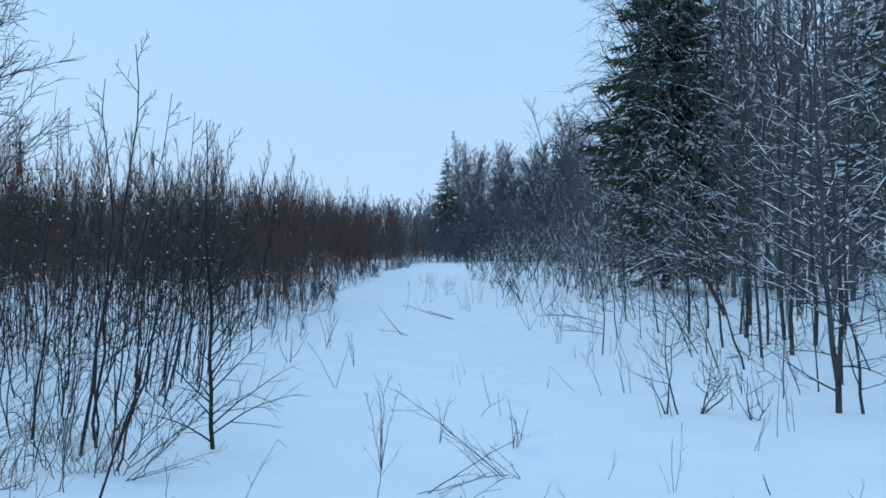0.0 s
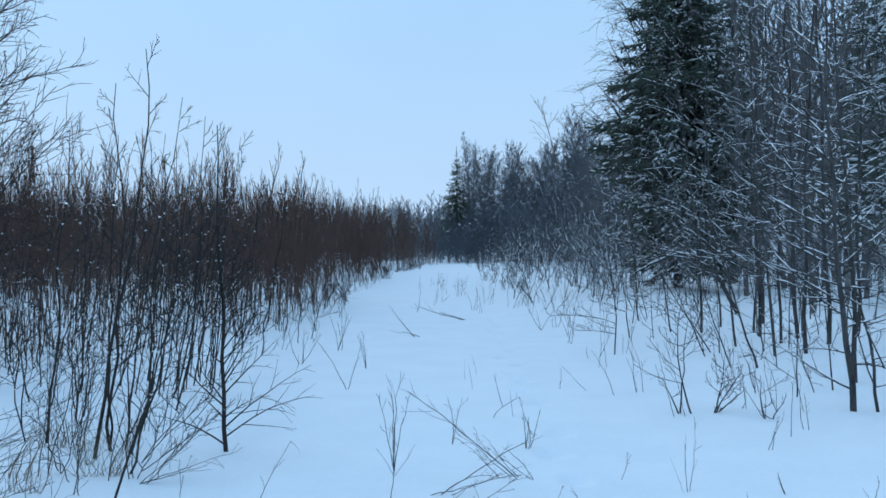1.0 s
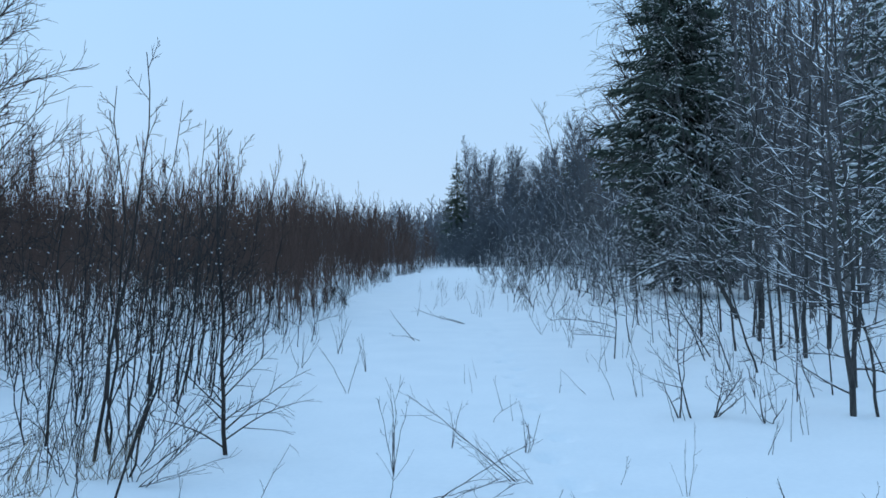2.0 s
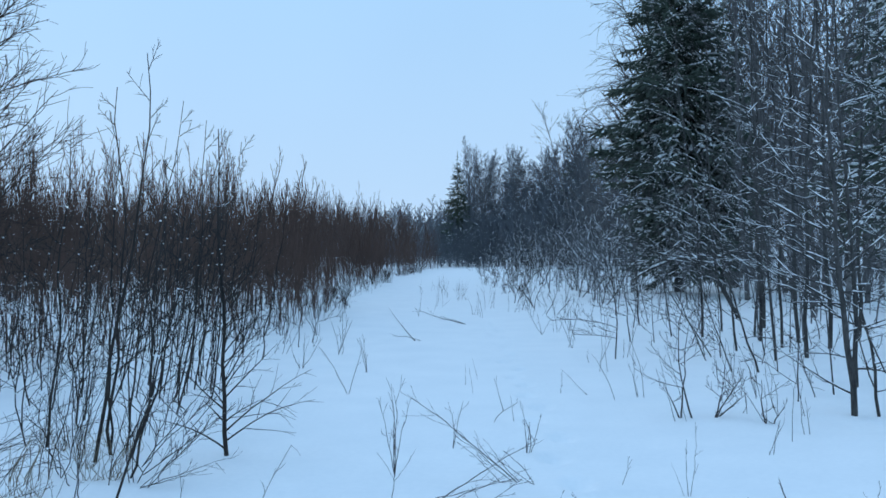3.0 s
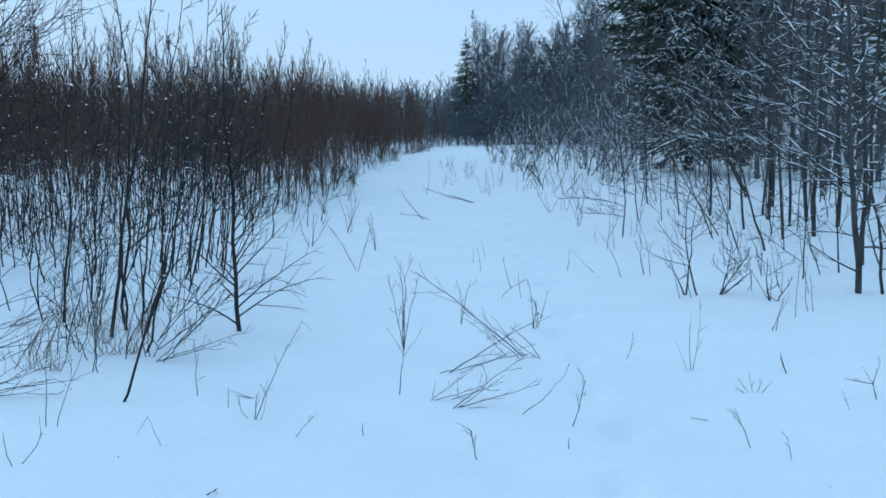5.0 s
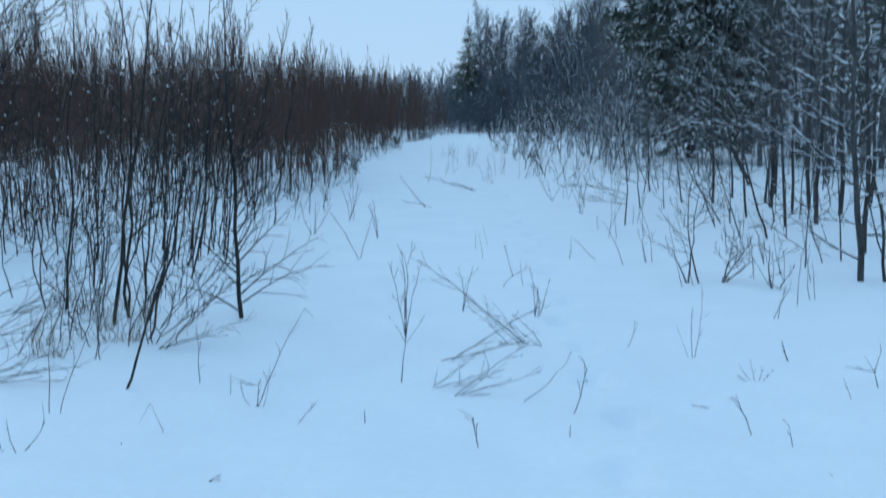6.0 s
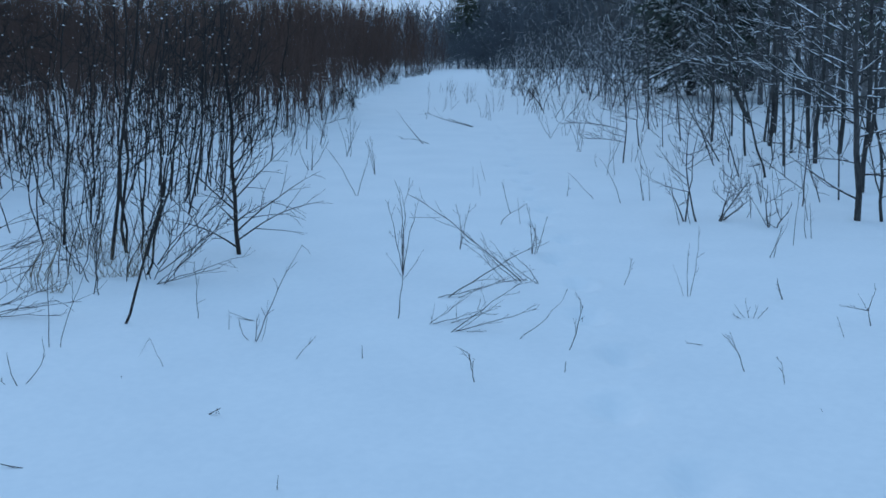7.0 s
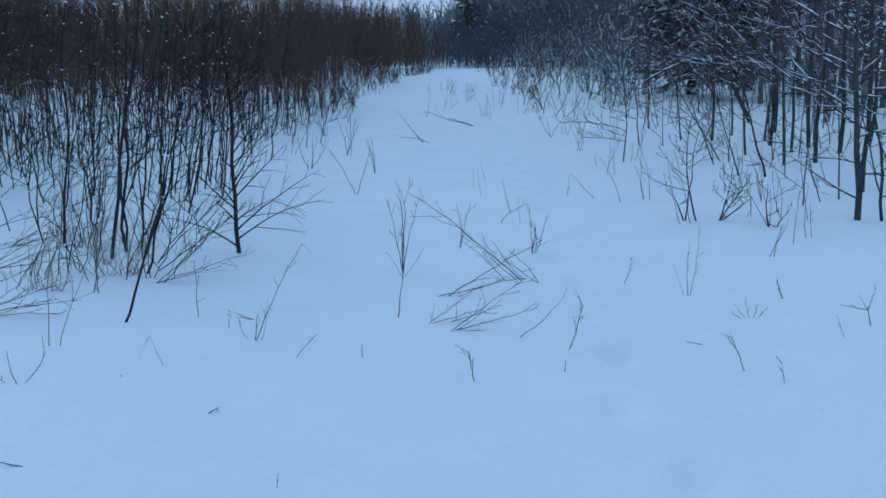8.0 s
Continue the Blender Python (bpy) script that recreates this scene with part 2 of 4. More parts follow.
def ground_height(x, y):
    n = noise.noise
    h = 0.05 * n((x * 0.22, y * 0.16, 1.7)) + 0.022 * n((x * 0.8, y * 0.6, 4.1)) + 0.006 * n((x * 3.1, y * 2.6, 9.0))
    side = min(max((abs(x - 0.1) - 2.6) / 3.0, 0), 1)
    h += side * (0.06 + 0.15 * n((x * 0.5, y * 0.4, 6.6)) + 0.06 * n((x * 1.7, y * 1.7, 2.2)) + 0.02 * n((x * 4.0, y * 4.0, 5.2)))
    return h


def dents(x, y):
    h = 0.0
    for fx, fy in STEPS:
        if abs(y - fy) < 0.5 and abs(x - fx) < 0.4:
            d = math.hypot((x - fx) / 0.10, (y - fy) / 0.16)
            h += -0.055 * math.exp(-d ** 3) + 0.014 * math.exp(-((d - 1.5) / 0.35) ** 2)
    return h


def lines_of(fine_from, fine_to, step, growth, far_low, far_high):
    line = list(np.arange(fine_from, fine_to, step))
    for sign, far in ((1, far_high), (-1, far_low)):
        d, p = step, line[-1] if sign > 0 else line[0]
        extra = []
        while sign * (far - p) > 0:
            d *= growth
            p += sign * d
            extra.append(p)
        line = line + extra if sign > 0 else extra[::-1] + line
    return np.array(line)


xs, ys = lines_of(-3.4, 3.6, 0.065, 1.13, -2500, 2500), lines_of(2.2, 14.0, 0.065, 1.085, -2500, 3500)
grid = np.zeros((len(ys), len(xs), 3))
for j, gy in enumerate(ys):
    for i, gx in enumerate(xs):
        fade = 1.0 if math.hypot(gx, gy) < 120 else 0.0
        grid[j, i] = gx, gy, (ground_height(gx, gy) + dents(gx, gy)) * fade
jj, ii = np.meshgrid(np.arange(len(ys) - 1), np.arange(len(xs) - 1), indexing="ij")
w = len(xs)
quads = np.stack([jj * w + ii, jj * w + ii + 1, (jj + 1) * w + ii + 1, (jj + 1) * w + ii], -1).reshape(-1, 4)
ground = new("ground", mesh("ground", grid.reshape(-1, 3), quads, SNOW))
tagged(ground, "untrodden bluish-white snow with a faint trail of old footprints", "snow", kind="structure")


# ---------------------------------------------------------------- big spruces
def bough(rng, length, detail=1.0):
    """One spruce bough along +x: needle tubes and the snow on it."""
    green, white = Tubes(), Tubes()
    n = 8
    u = np.linspace(0, 1, n + 1)
    spine = np.stack([u * length, 0.04 * length * np.sin(u * 5 + rng.uniform(0, 6)), length * (-0.34 * u + 0.20 * u ** 2.4)], -1)
    green.add(spine, 0.018 - 0.010 * u, 4)
    line = (spine, 0.030 - 0.012 * u)
    count = int(21 * detail)
    for k in range(count):
        s = 0.12 + 0.88 * (k + rng.random()) / count
        p, way, _ = along(line, s)
        sign = 1 if k % 2 else -1
        size = length * 0.40 * (1.12 - s) ** 0.7 * rng.uniform(0.5, 1.3) + 0.05
        d = unit(way * 0.85 + np.array([0, sign * 0.8, -0.28 + rng.normal(0, 0.12)]))
        tw = stem(rng, p, d, size, 0.021, 0.010, 2, 0.12, -0.12)
        green.add(*tw, 3)
        for _ in range(max(2, int(3.3 * detail))):
            q, wq, _ = along(tw, rng.uniform(0.1, 1))
            e = unit(wq + rng.normal(0, 0.7, 3) + (0, 0, -0.4))
            green.add(*stem(rng, q, e, rng.uniform(0.05, 0.15), 0.021, 0.006, 1), 3)
        for _ in range(2 if rng.random() < 0.2 else 1):
            a, b = sorted(rng.uniform(0.0, 1.0, 2))
            row = [along(tw, a + (b - a) * v)[0] + np.array([0, 0, 0.018]) for v in (0, 0.5, 1)]
            wide = rng.uniform(0.008, 0.026)
            white.add(row, [wide * 0.4, wide, wide * 0.4], 4)
    for _ in range(6):
        if rng.random() < 0.75:
            a = rng.uniform(0.25, 0.88)
            row = [along(line, a + 0.11 * v)[0] + np.array([0, rng.normal(0, 0.02), 0.035]) for v in (0, 0.35, 0.7, 1)]
            wide = rng.uniform(0.012, 0.03)
            white.add(row, [0.01, wide, wide * 0.9, 0.01], 4)
    return green.arrays(), white.arrays()


def spruce(name, rng, x, y, height, radius, label, bare=0.04, whorl=0.36, boughs=8, detail=1.0, snow=0.8, foot=(0.5, 4.5), taper=0.82):
    ob = base(name, x, y, ground_height(x, y), label, "spruce tree")
    t = Tubes()
    u = np.linspace(0, 1, 9)
    t.add(np.stack([0.03 * np.sin(u * 4), 0.03 * np.cos(u * 3), u * height - 0.2], -1), 0.011 * height * (1 - 0.97 * u) + 0.006, 8)
    part("trunk", t, ALDER, ob)
    protos = [bough(rng, 1.0, detail) for _ in range(7)]
    green, white = [], []
    z = height * bare
    while z < height - 0.25:
        top = z / height
        size = (radius * (1 - top) ** taper * 1.05 + 0.12) * min(1.0, foot[0] + foot[1] * top)
        for k in range(boughs if top < 0.9 else 5):
            g, s = protos[rng.integers(7)]
            az = rng.uniform(0, 6.28)
            scale = size * (rng.uniform(0.55, 1.02) if rng.random() < 0.7 else rng.uniform(0.95, 1.22))
            tilt = 0.10 - 0.85 * max(top - 0.55, 0) * 1.6 + rng.normal(0, 0.20)
            m = np.array(Matrix.Rotation(az, 3, "Z") @ Matrix.Rotation(tilt, 3, "Y"))
            thick = np.array([scale, scale ** 0.8, scale ** 0.7])
            up = np.array([0, 0, z + rng.uniform(-0.15, 0.15)])
            green.append(((g[0] * thick) @ m.T + up, g[1]))
            if rng.random() < snow:
                white.append(((s[0] * thick) @ m.T + up, s[1]))
        z += whorl * rng.uniform(0.75, 1.2)
    tip = Tubes()
    tip.add([(0, 0, height - 0.7), (0, 0, height), (0, 0, height + 0.35)], [0.03, 0.03, 0.006], 4)
    green.append(tip.arrays())
    part("crown", joined(green), NEEDLES, ob, "dark green drooping needle boughs")
    part("snow", joined(white), LYING, ob, "white snow lying on the boughs")
    return ob


spruce("spruce", np.random.default_rng(11), 8.15, 32.0, 15.0, 4.1, "tall dark green spruce with snow on its drooping boughs", bare=0.08, whorl=0.31, boughs=13, snow=0.75, foot=(0.34, 1.5), taper=1.08)
spruce("spruce", np.random.default_rng(12), 11.6, 37.0, 19.0, 2.2, "slim dark spruce behind the bare trees", bare=0.1, detail=0.38, boughs=8, whorl=0.45)
spruce("spruce", np.random.default_rng(13), 11.3, 22.5, 14.5, 2.6, "dark spruce with snowy boughs at the wood's edge", bare=0.17, detail=0.38, boughs=10, whorl=0.42)
spruce("spruce", np.random.default_rng(14), 1.55, 97.0, 11.7, 2.9, "distant slender pointed spruce at the end of the ride", detail=0.34, boughs=20, whorl=0.36, bare=0.15, snow=0.08, taper=1.15)
spruce("spruce", np.random.default_rng(15), 12.4, 92.0, 11.5, 1.9, "distant dark spruce among bare trees", detail=0.5, boughs=9, whorl=0.5, bare=0.2, snow=0.2)


# ---------------------------------------------------------------- scattered growth
def scatter(name, protos, spots, bark, label, category, rng, tall=(0.8, 1.2), snow_label=""):
    """Many plants that nobody could count, joined into one object of kind stuff."""
    woods, whites = [], []
    for x, y, size in spots:
        (v, q), (sv, sq) = protos[rng.integers(len(protos))]
        az, s = rng.uniform(0, 6.28), size * rng.uniform(*tall)
        m = np.array(Matrix.Rotation(az, 3, "Z") @ Matrix.Rotation(rng.normal(0, 0.06), 3, "X"))
        wide = np.array([1, 1, 1]) * s
        at = np.array([x, y, ground_height(x, y)])
        woods.append(((v * wide) @ m.T + at, q))
        if len(sv):
            whites.append(((sv * wide) @ m.T + at, sq))
    v, q = joined(woods)
    ob = tagged(new(name, mesh(name, v, q, bark)), label, category, kind="stuff")
    if whites:
        part("snow", joined(whites), LYING, ob, snow_label)
    return ob


def proto(rng, snow, most, fork_snow=0.0, lump=0.032, **kw):
    trunk, limbs = broad_tree(rng, **kw)
    lines = [trunk] + [l for ls in limbs for l in ls]
    white = Tubes()
    for ls in limbs:
        if snow:
            snow_on(rng, ls, snow, 0.006, most, white, 0.4)
    for ls in limbs:
        if rng.random() < fork_snow:
            r = rng.uniform(0.4 * lump, lump)
            white.blob(ls[0][0][0] + (0, 0, r), r, 4)
    t = Tubes()
    for pts, radii in lines:
        t.add(pts, radii, 5 if radii[0] > 0.03 else 3)
    return t.arrays(), white.arrays()


rng = np.random.default_rng(21)
shoots = [proto(rng, 0.0, 0.006, 0.22, 0.011, height=h, radius=0.010, limbs=13, low=0.3, reach=0.27, spread=0.6, lift=0.12, depth=1, count=4, thin=0.0034, tight=0.75, wander=0.07, seg=3, twig_seg=1)
          for h in (3.2, 3.0, 3.4, 2.8, 3.1, 3.3)]
rods = [proto(rng, 0.0, 0.008, 0.012, 0.018, height=h, radius=0.010, trunk_seg=4, limbs=12, low=0.15, reach=0.27, spread=0.7, lift=0.15, depth=1, count=2, thin=0.0046, tight=0.8, wander=0.08, seg=2, twig_seg=1)
        for h in (3.2, 3.0, 3.4, 2.8, 3.1, 3.3)]


def left_edge(y):
    return -3.0 + 0.35 * math.sin(y * 0.33) + max(0, y - 50) * 0.085


spots = []
for _ in range(7500):
    y = 11.5 + 72 * rng.random() ** 1.2
    x = left_edge(y) - rng.random() ** 1.35 * (3 + 0.42 * y)
    if x > left_edge(y) - 0.2 - max(0, 17 - y) * 0.3 or noise.noise((x * 0.5, y * 0.3, 3.3)) < -0.30 or x < -0.56 * y - 3:
        continue
    inside = min(1.0, 0.62 + 0.3 * (left_edge(y) - x))
    spots.append((x, y, inside * (0.84 + 0.0052 * y if y < 19 else 0.88 + 0.0068 * y) * (1 + 0.16 * noise.noise((x * 0.3, y * 0.2, 8.0)))))
near = [p for p in spots if p[1] < 19][:205]
deep = [p for p in spots if p[1] >= 19][:2350]
shoot_meshes = [(mesh("alder_shoot", *w, THICKET), mesh("snow", *c, LYING) if len(c[0]) else None) for w, c in shoots]


def shoot(rng, x, y, size):
    bare, load = shoot_meshes[rng.integers(len(shoot_meshes))]
    m = pose(x, y, ground_height(x, y), rng.normal(0, 4), 0, rng.uniform(0, 360)) @ Matrix.Scale(size * rng.uniform(0.75, 1.18), 4)
    ob = tagged(new("alder_shoot", bare), "slim brown alder shoot with fine bare twigs", "shrub", "alder shoots of the thicket")
    ob.matrix_basis = m
    if load:
        cap = tagged(new("snow", load), "specks of snow on the twigs", kind="stuff")
        cap.parent = ob


for x, y, size in near:
    shoot(rng, x, y, size)
# a denser stand at the thicket's outer end
own = np.random.default_rng(22)
for _ in range(42):
    y = own.uniform(11.5, 17.5)
    shoot(own, own.uniform(-0.5 * y - 0.6, -0.36 * y), y, own.uniform(0.8, 0.98))
scatter("thicket", rods, deep, THICKET, "dense brown thicket receding along the ride", "thicket", rng, (0.78, 1.18), snow_label="specks of snow in the thicket")

under = [proto(rng, 0.45, 0.0075, 0.5, 0.018, height=h, radius=0.016, limbs=9, low=0.14, reach=0.40, spread=0.8, lift=-0.03, depth=1, count=4, thin=0.0045, wander=0.08, seg=3, twig_seg=1)
         for h in (3.6, 3.0, 4.2, 2.6, 3.3)]


def right_edge(y):
    return 3.2 + 0.4 * math.sin(y * 0.4) + (0.5 if y < 22 else 0.0)


spots = []
for _ in range(1500):
    y = 14.5 + 66 * rng.random() ** 1.1
    x = right_edge(y) + rng.random() ** 1.25 * (4 + 0.3 * y)
    if x < 0.56 * y + 3 and (y > 27 or rng.random() < 0.5) and (y > 60 or x > right_edge(y) + 1.3):
        spots.append((x, y, min(1.05, 0.3 + 0.28 * (x - right_edge(y)))))
spots = spots[:340] + [(rng.uniform(3.9, 10), rng.uniform(19, 29), rng.uniform(0.35, 0.75)) for _ in range(24)]
scatter("undergrowth", under, spots, TWIGBARK, "bare snowy saplings and bushes along the wood's edge", "undergrowth", rng, snow_label="snow lying along bare branches")

def shrub(rng, h, stems):
    """A low many-stemmed shrub."""
    t = Tubes()
    for _ in range(stems):
        az, out = rng.uniform(0, 6.28), rng.uniform(0.05, 0.5)
        line = stem(rng, (rng.normal(0, 0.08), rng.normal(0, 0.08), -0.05), (math.cos(az) * out, math.sin(az) * out, 1), h * rng.uniform(0.5, 1.1), 0.010, 0.0045, 5, 0.2, 0.04)
        for pts, radii in limb(rng, line, 1, 6, 0.4, 0.65, 0.05, 0.004, 0.25, 0.12, 2):
            t.add(pts, radii, 3)
    return t.arrays(), Tubes().arrays()


def clump(rng, h, stems):
    """A bush of several stems with fine tops, snow along its branches."""
    t, white = Tubes(), Tubes()
    for _ in range(stems):
        az, out = rng.uniform(0, 6.28), rng.uniform(0.03, 0.4)
        line = stem(rng, (rng.normal(0, 0.15), rng.normal(0, 0.15), -0.05), (math.cos(az) * out, math.sin(az) * out, 1), h * rng.uniform(0.55, 1.1), 0.02, 0.007, 6, 0.12, 0.03)
        lines = limb(rng, line, 2, 7, 0.5, 0.8, 0.02, 0.0062, 0.22, 0.13, 3)
        for pts, radii in lines:
            t.add(pts, radii, 3)
        snow_on(rng, lines[1:], 0.8, 0.013, 0.026, white, 0.4)
        for line in lines[1::4]:
            if rng.random() < 0.5:
                white.blob(line[0][0] + np.array([0, 0, 0.02]), rng.uniform(0.012, 0.026))
    return t.arrays(), white.arrays()


clumps = [clump(rng, h, n) for h, n in ((2.4, 3), (1.9, 4), (2.8, 3), (3.4, 2))]
spots = []
for y in 25 + 36 * rng.random(46):
    off = rng.random() ** 1.2 * 3.4
    spots.append((right_edge(y) + 0.15 + off, y, rng.uniform(0.4, 0.7) + 0.13 * off))
scatter("edge_bushes", clumps, spots, ALDER, "dark bare bushes with snow-lined twigs along the wood's edge", "bushes", rng, snow_label="snow lying along the bushes' twigs")

fringe = [shrub(rng, h, n) for h, n in ((0.9, 4), (0.65, 5), (1.3, 3), (0.8, 4), (1.5, 2), (1.0, 3))]
spots = [(right_edge(y) - 0.2 - rng.random() ** 2 * (1.2 if y > 24 else 0.4), y, rng.uniform(0.5, 1.1)) for y in 21 + 52 * rng.random(40)]
spots += [(left_edge(y) + 0.2 - rng.random() * 0.9 - max(0, 17 - y) * 0.3, y, rng.uniform(0.4, 1.0)) for y in 14 + 60 * rng.random(120)]
scatter("fringe_shrubs", fringe, spots, WILLOW, "low bare shrubs fringing the snowy ride", "shrubs", rng)

# far trees and bushes, their haze carried by the bark colour alone
far = [proto(rng, 0.0, 0.05, height=h, radius=0.11, limbs=30, trunk_seg=5, low=0.12, reach=0.27, spread=0.85, lift=0.06, depth=2, count=7, thin=0.0155, wander=0.07, seg=3, twig_seg=1, round_crown=True) for h in (13, 15, 12, 14)]
spots = [(rng.uniform(2.6, 32), rng.uniform(94, 112), rng.uniform(0.78, 0.98)) for _ in range(58)]
spots += [(13.6, 94, 1.15), (14.8, 97, 1.2), (15.6, 92, 1.15), (14.2, 90, 1.1)]
spots = [p for p in spots if p[0] > 5.5 or p[1] > 106]
own = np.random.default_rng(23)
spots += [(own.uniform(3.8, 13), own.uniform(106, 114), own.uniform(0.78, 0.9)) for _ in range(13)]
scatter("far_wood", far, spots, HAZEBARK, "distant wood of bare birches and alders, blue haze tinted into the bark", "wood", rng, (0.93, 1.05))
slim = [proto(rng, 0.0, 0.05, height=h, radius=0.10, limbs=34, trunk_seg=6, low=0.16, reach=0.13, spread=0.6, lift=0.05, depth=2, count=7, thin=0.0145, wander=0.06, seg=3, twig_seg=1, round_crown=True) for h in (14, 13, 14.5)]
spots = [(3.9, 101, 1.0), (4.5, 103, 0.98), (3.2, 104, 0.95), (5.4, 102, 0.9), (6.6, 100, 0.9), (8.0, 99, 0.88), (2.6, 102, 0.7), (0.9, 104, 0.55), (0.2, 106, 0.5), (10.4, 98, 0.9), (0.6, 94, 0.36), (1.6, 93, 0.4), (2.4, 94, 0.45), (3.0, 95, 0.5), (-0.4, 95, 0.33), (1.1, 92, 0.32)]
scatter("birches", slim, spots, HAZEBARK, "slim distant birches round the pointed spruce", "wood", rng, (0.97, 1.03))
mid = [proto(rng, 0.0, 0.05, height=h, radius=0.11, limbs=20, trunk_seg=5, low=0.14, reach=0.24, spread=0.85, lift=0.05, depth=2, count=4, thin=0.014, wander=0.06, seg=2, twig_seg=1, round_crown=True) for h in (13, 15, 12)]
spots = [(x, rng.uniform(46, 88), rng.uniform(0.6, 0.95)) for x in rng.uniform(9.5, 36, 45)]
spots += [(x, 36 + 0.5 * (x - 12) + rng.uniform(0, 14), rng.uniform(0.95, 1.2)) for x in rng.uniform(12, 34, 44)]
scatter("wood", mid, spots, DARKBARK, "bare dark trees deeper in the wood", "wood", rng, (0.93, 1.05))
bush = [proto(rng, 0.25, 0.011, height=h, radius=0.04, limbs=13, low=0.05, reach=0.5, spread=1.05, lift=0.0, depth=1, count=6, thin=0.017, seg=2, twig_seg=1) for h in (4.5, 5.5, 3.8)]
spots = [(rng.uniform(-9, 14), rng.uniform(97, 122), rng.uniform(0.5, 0.9)) for _ in range(70)]
spots += [(x, rng.uniform(83, 96), rng.uniform(0.45, 0.8) + 0.13 * min(max(x - 1, 0), 8)) for x in [*rng.uniform(-9, 20, 150), *rng.uniform(-6, 4, 50)]]
scatter("bushes", bush, spots, HAZEBARK, "snowy bushes closing the far end of the ride", "bushes", rng, snow_label="snow on distant bushes")
low = [proto(rng, 0.0, 0.05, height=h, radius=0.14, limbs=18, low=0.05, reach=0.26, spread=0.85, lift=0.07, depth=1, count=4, trunk_seg=4, thin=0.045, wander=0.06, seg=2, twig_seg=1, round_crown=True) for h in (13, 14.5, 12)]
spots = [(rng.uniform(-34, 22), rng.uniform(225, 270), rng.uniform(0.7, 0.9)) for _ in range(230)]
scatter("far_wood", low, spots, HAZEBARK, "low dark line of forest on the horizon", "wood", rng)
spruce("spruce", np.random.default_rng(17), -8.6, 236.0, 13.6, 2.6, "small pointed spruce top over the horizon forest", detail=0.3, boughs=8, whorl=0.7, bare=0.1, snow=0.0)

# ---------------------------------------------------------------- bare trees of the wood on the right
rng = np.random.default_rng(31)
for k, (x, y, h) in enumerate(((15.6, 29, 15), (9.6, 24, 13), (11, 29, 15), (12.2, 33, 16), (8.4, 21, 10), (10.2, 20, 11), (13.5, 36, 16), (15, 33, 15),
                               (12.5, 24, 12), (16.5, 38, 16), (14.2, 30, 15), (9.2, 28, 13), (17, 34, 15), (12.8, 28, 14), (11.6, 34, 16), (10.9, 25, 13), (14.8, 39, 17), (13.0, 31.5, 15), (16.2, 32, 15), (10.0, 33, 15), (17.5, 37, 17))):
    trunk, limbs = broad_tree(rng, h, 0.0062 * h, 28, 0.2, 0.23, 0.6, 0.05, (rng.normal(0, 0.03), rng.normal(0, 0.03)), 2, 6, 0.0078, None, 0.04)
    t = Tubes()
    t.add(*trunk, 7)
    ob = base("bare_tree", x, y, ground_height(x, y), "tall bare grey deciduous tree with fine winter twigs", "tree", "bare trees of the wood")
    part("trunk", t, BIRCH if k % 5 == 0 else DARKBARK, ob)
    part("crown", wood([l for ls in limbs for l in ls]), DARKBARK, ob)

# weeping birch beside the big spruce
trunk, limbs = broad_tree(np.random.default_rng(3), 16.5, 0.12, 62, 0.25, 0.135, 0.75, 0.02, (0.0, 0.0), 2, 8, 0.0068, math.pi, 0.04, 0.75, 6, 5, True, -0.24)
ob = base("birch", 7.3, 35.5, 0.0, "tall birch with fine drooping bare twigs", "tree")
t = Tubes()
t.add(*trunk, 8)
part("trunk", t, BIRCH, ob)
for ls in limbs:
    part("branch", wood(ls), ALDER, ob)

# snowy alders nearest to the ride
rng = np.random.default_rng(41)


def snowy_alder(x, y, h, r, dx, bow, n, low, reach, left=0.7):
    trunk = rod(rng, dx, h, bow, r * (0.84 if y < 12 else 0.54), rng.normal(0, 0.1), 12, 0.016)
    limbs = sprays(rng, trunk, n, low, 0.97, left, reach * (1.2 if h < 6.6 else 0.8), (0.3, 0.8), 0.0024 if y < 12 else 0.0034, 8, -0.012, 0.5, wander=0.07, sub=0.9)
    limbs += sprays(rng, trunk, int(n * (0.6 if y < 12 else 0.3)), 0.06, 0.5, 0.55, reach * 0.5, (0.05, 0.7), 0.0024 if y < 12 else 0.0032, 5, 0.0, 0.9, wander=0.09)
    planted("alder", rng, x, y, trunk, limbs, ALDER, "bare alder with snow lined along its slanting branches", "tree", "snowy alders beside the ride", 0.66, 0.0078 if y < 12 else 0.0095, 0.9, 0.02, y < 10, 0.42, True)


for tree in ((3.94, 8.88, 4.3, 0.036, -0.33, 0.03, 20, 0.2, 1.55, 0.78), (4.19, 8.89, 3.0, 0.018, -0.6, 0.05, 9, 0.12, 0.9, 0.5), (4.73, 10.62, 5.0, 0.034, -0.3, 0.0, 18, 0.16, 1.5, 0.75), (5.14, 15.01, 8.0, 0.055, -0.3, 0.0, 20, 0.12, 2.0, 0.7),
             (4.53, 12.61, 4.6, 0.032, -0.7, 0.1, 13, 0.16, 1.3, 0.7), (5.23, 14.31, 7.0, 0.040, -0.4, 0.05, 16, 0.13, 1.7, 0.7), (5.86, 15.26, 8.5, 0.06, -0.3, 0.0, 18, 0.13, 2.0, 0.7), (5.24, 13.35, 7.5, 0.055, 0.1, -0.05, 18, 0.14, 1.8, 0.75),
             (5.93, 14.22, 8.0, 0.062, -0.4, 0.0, 18, 0.14, 1.9, 0.7)):
    snowy_alder(*tree)
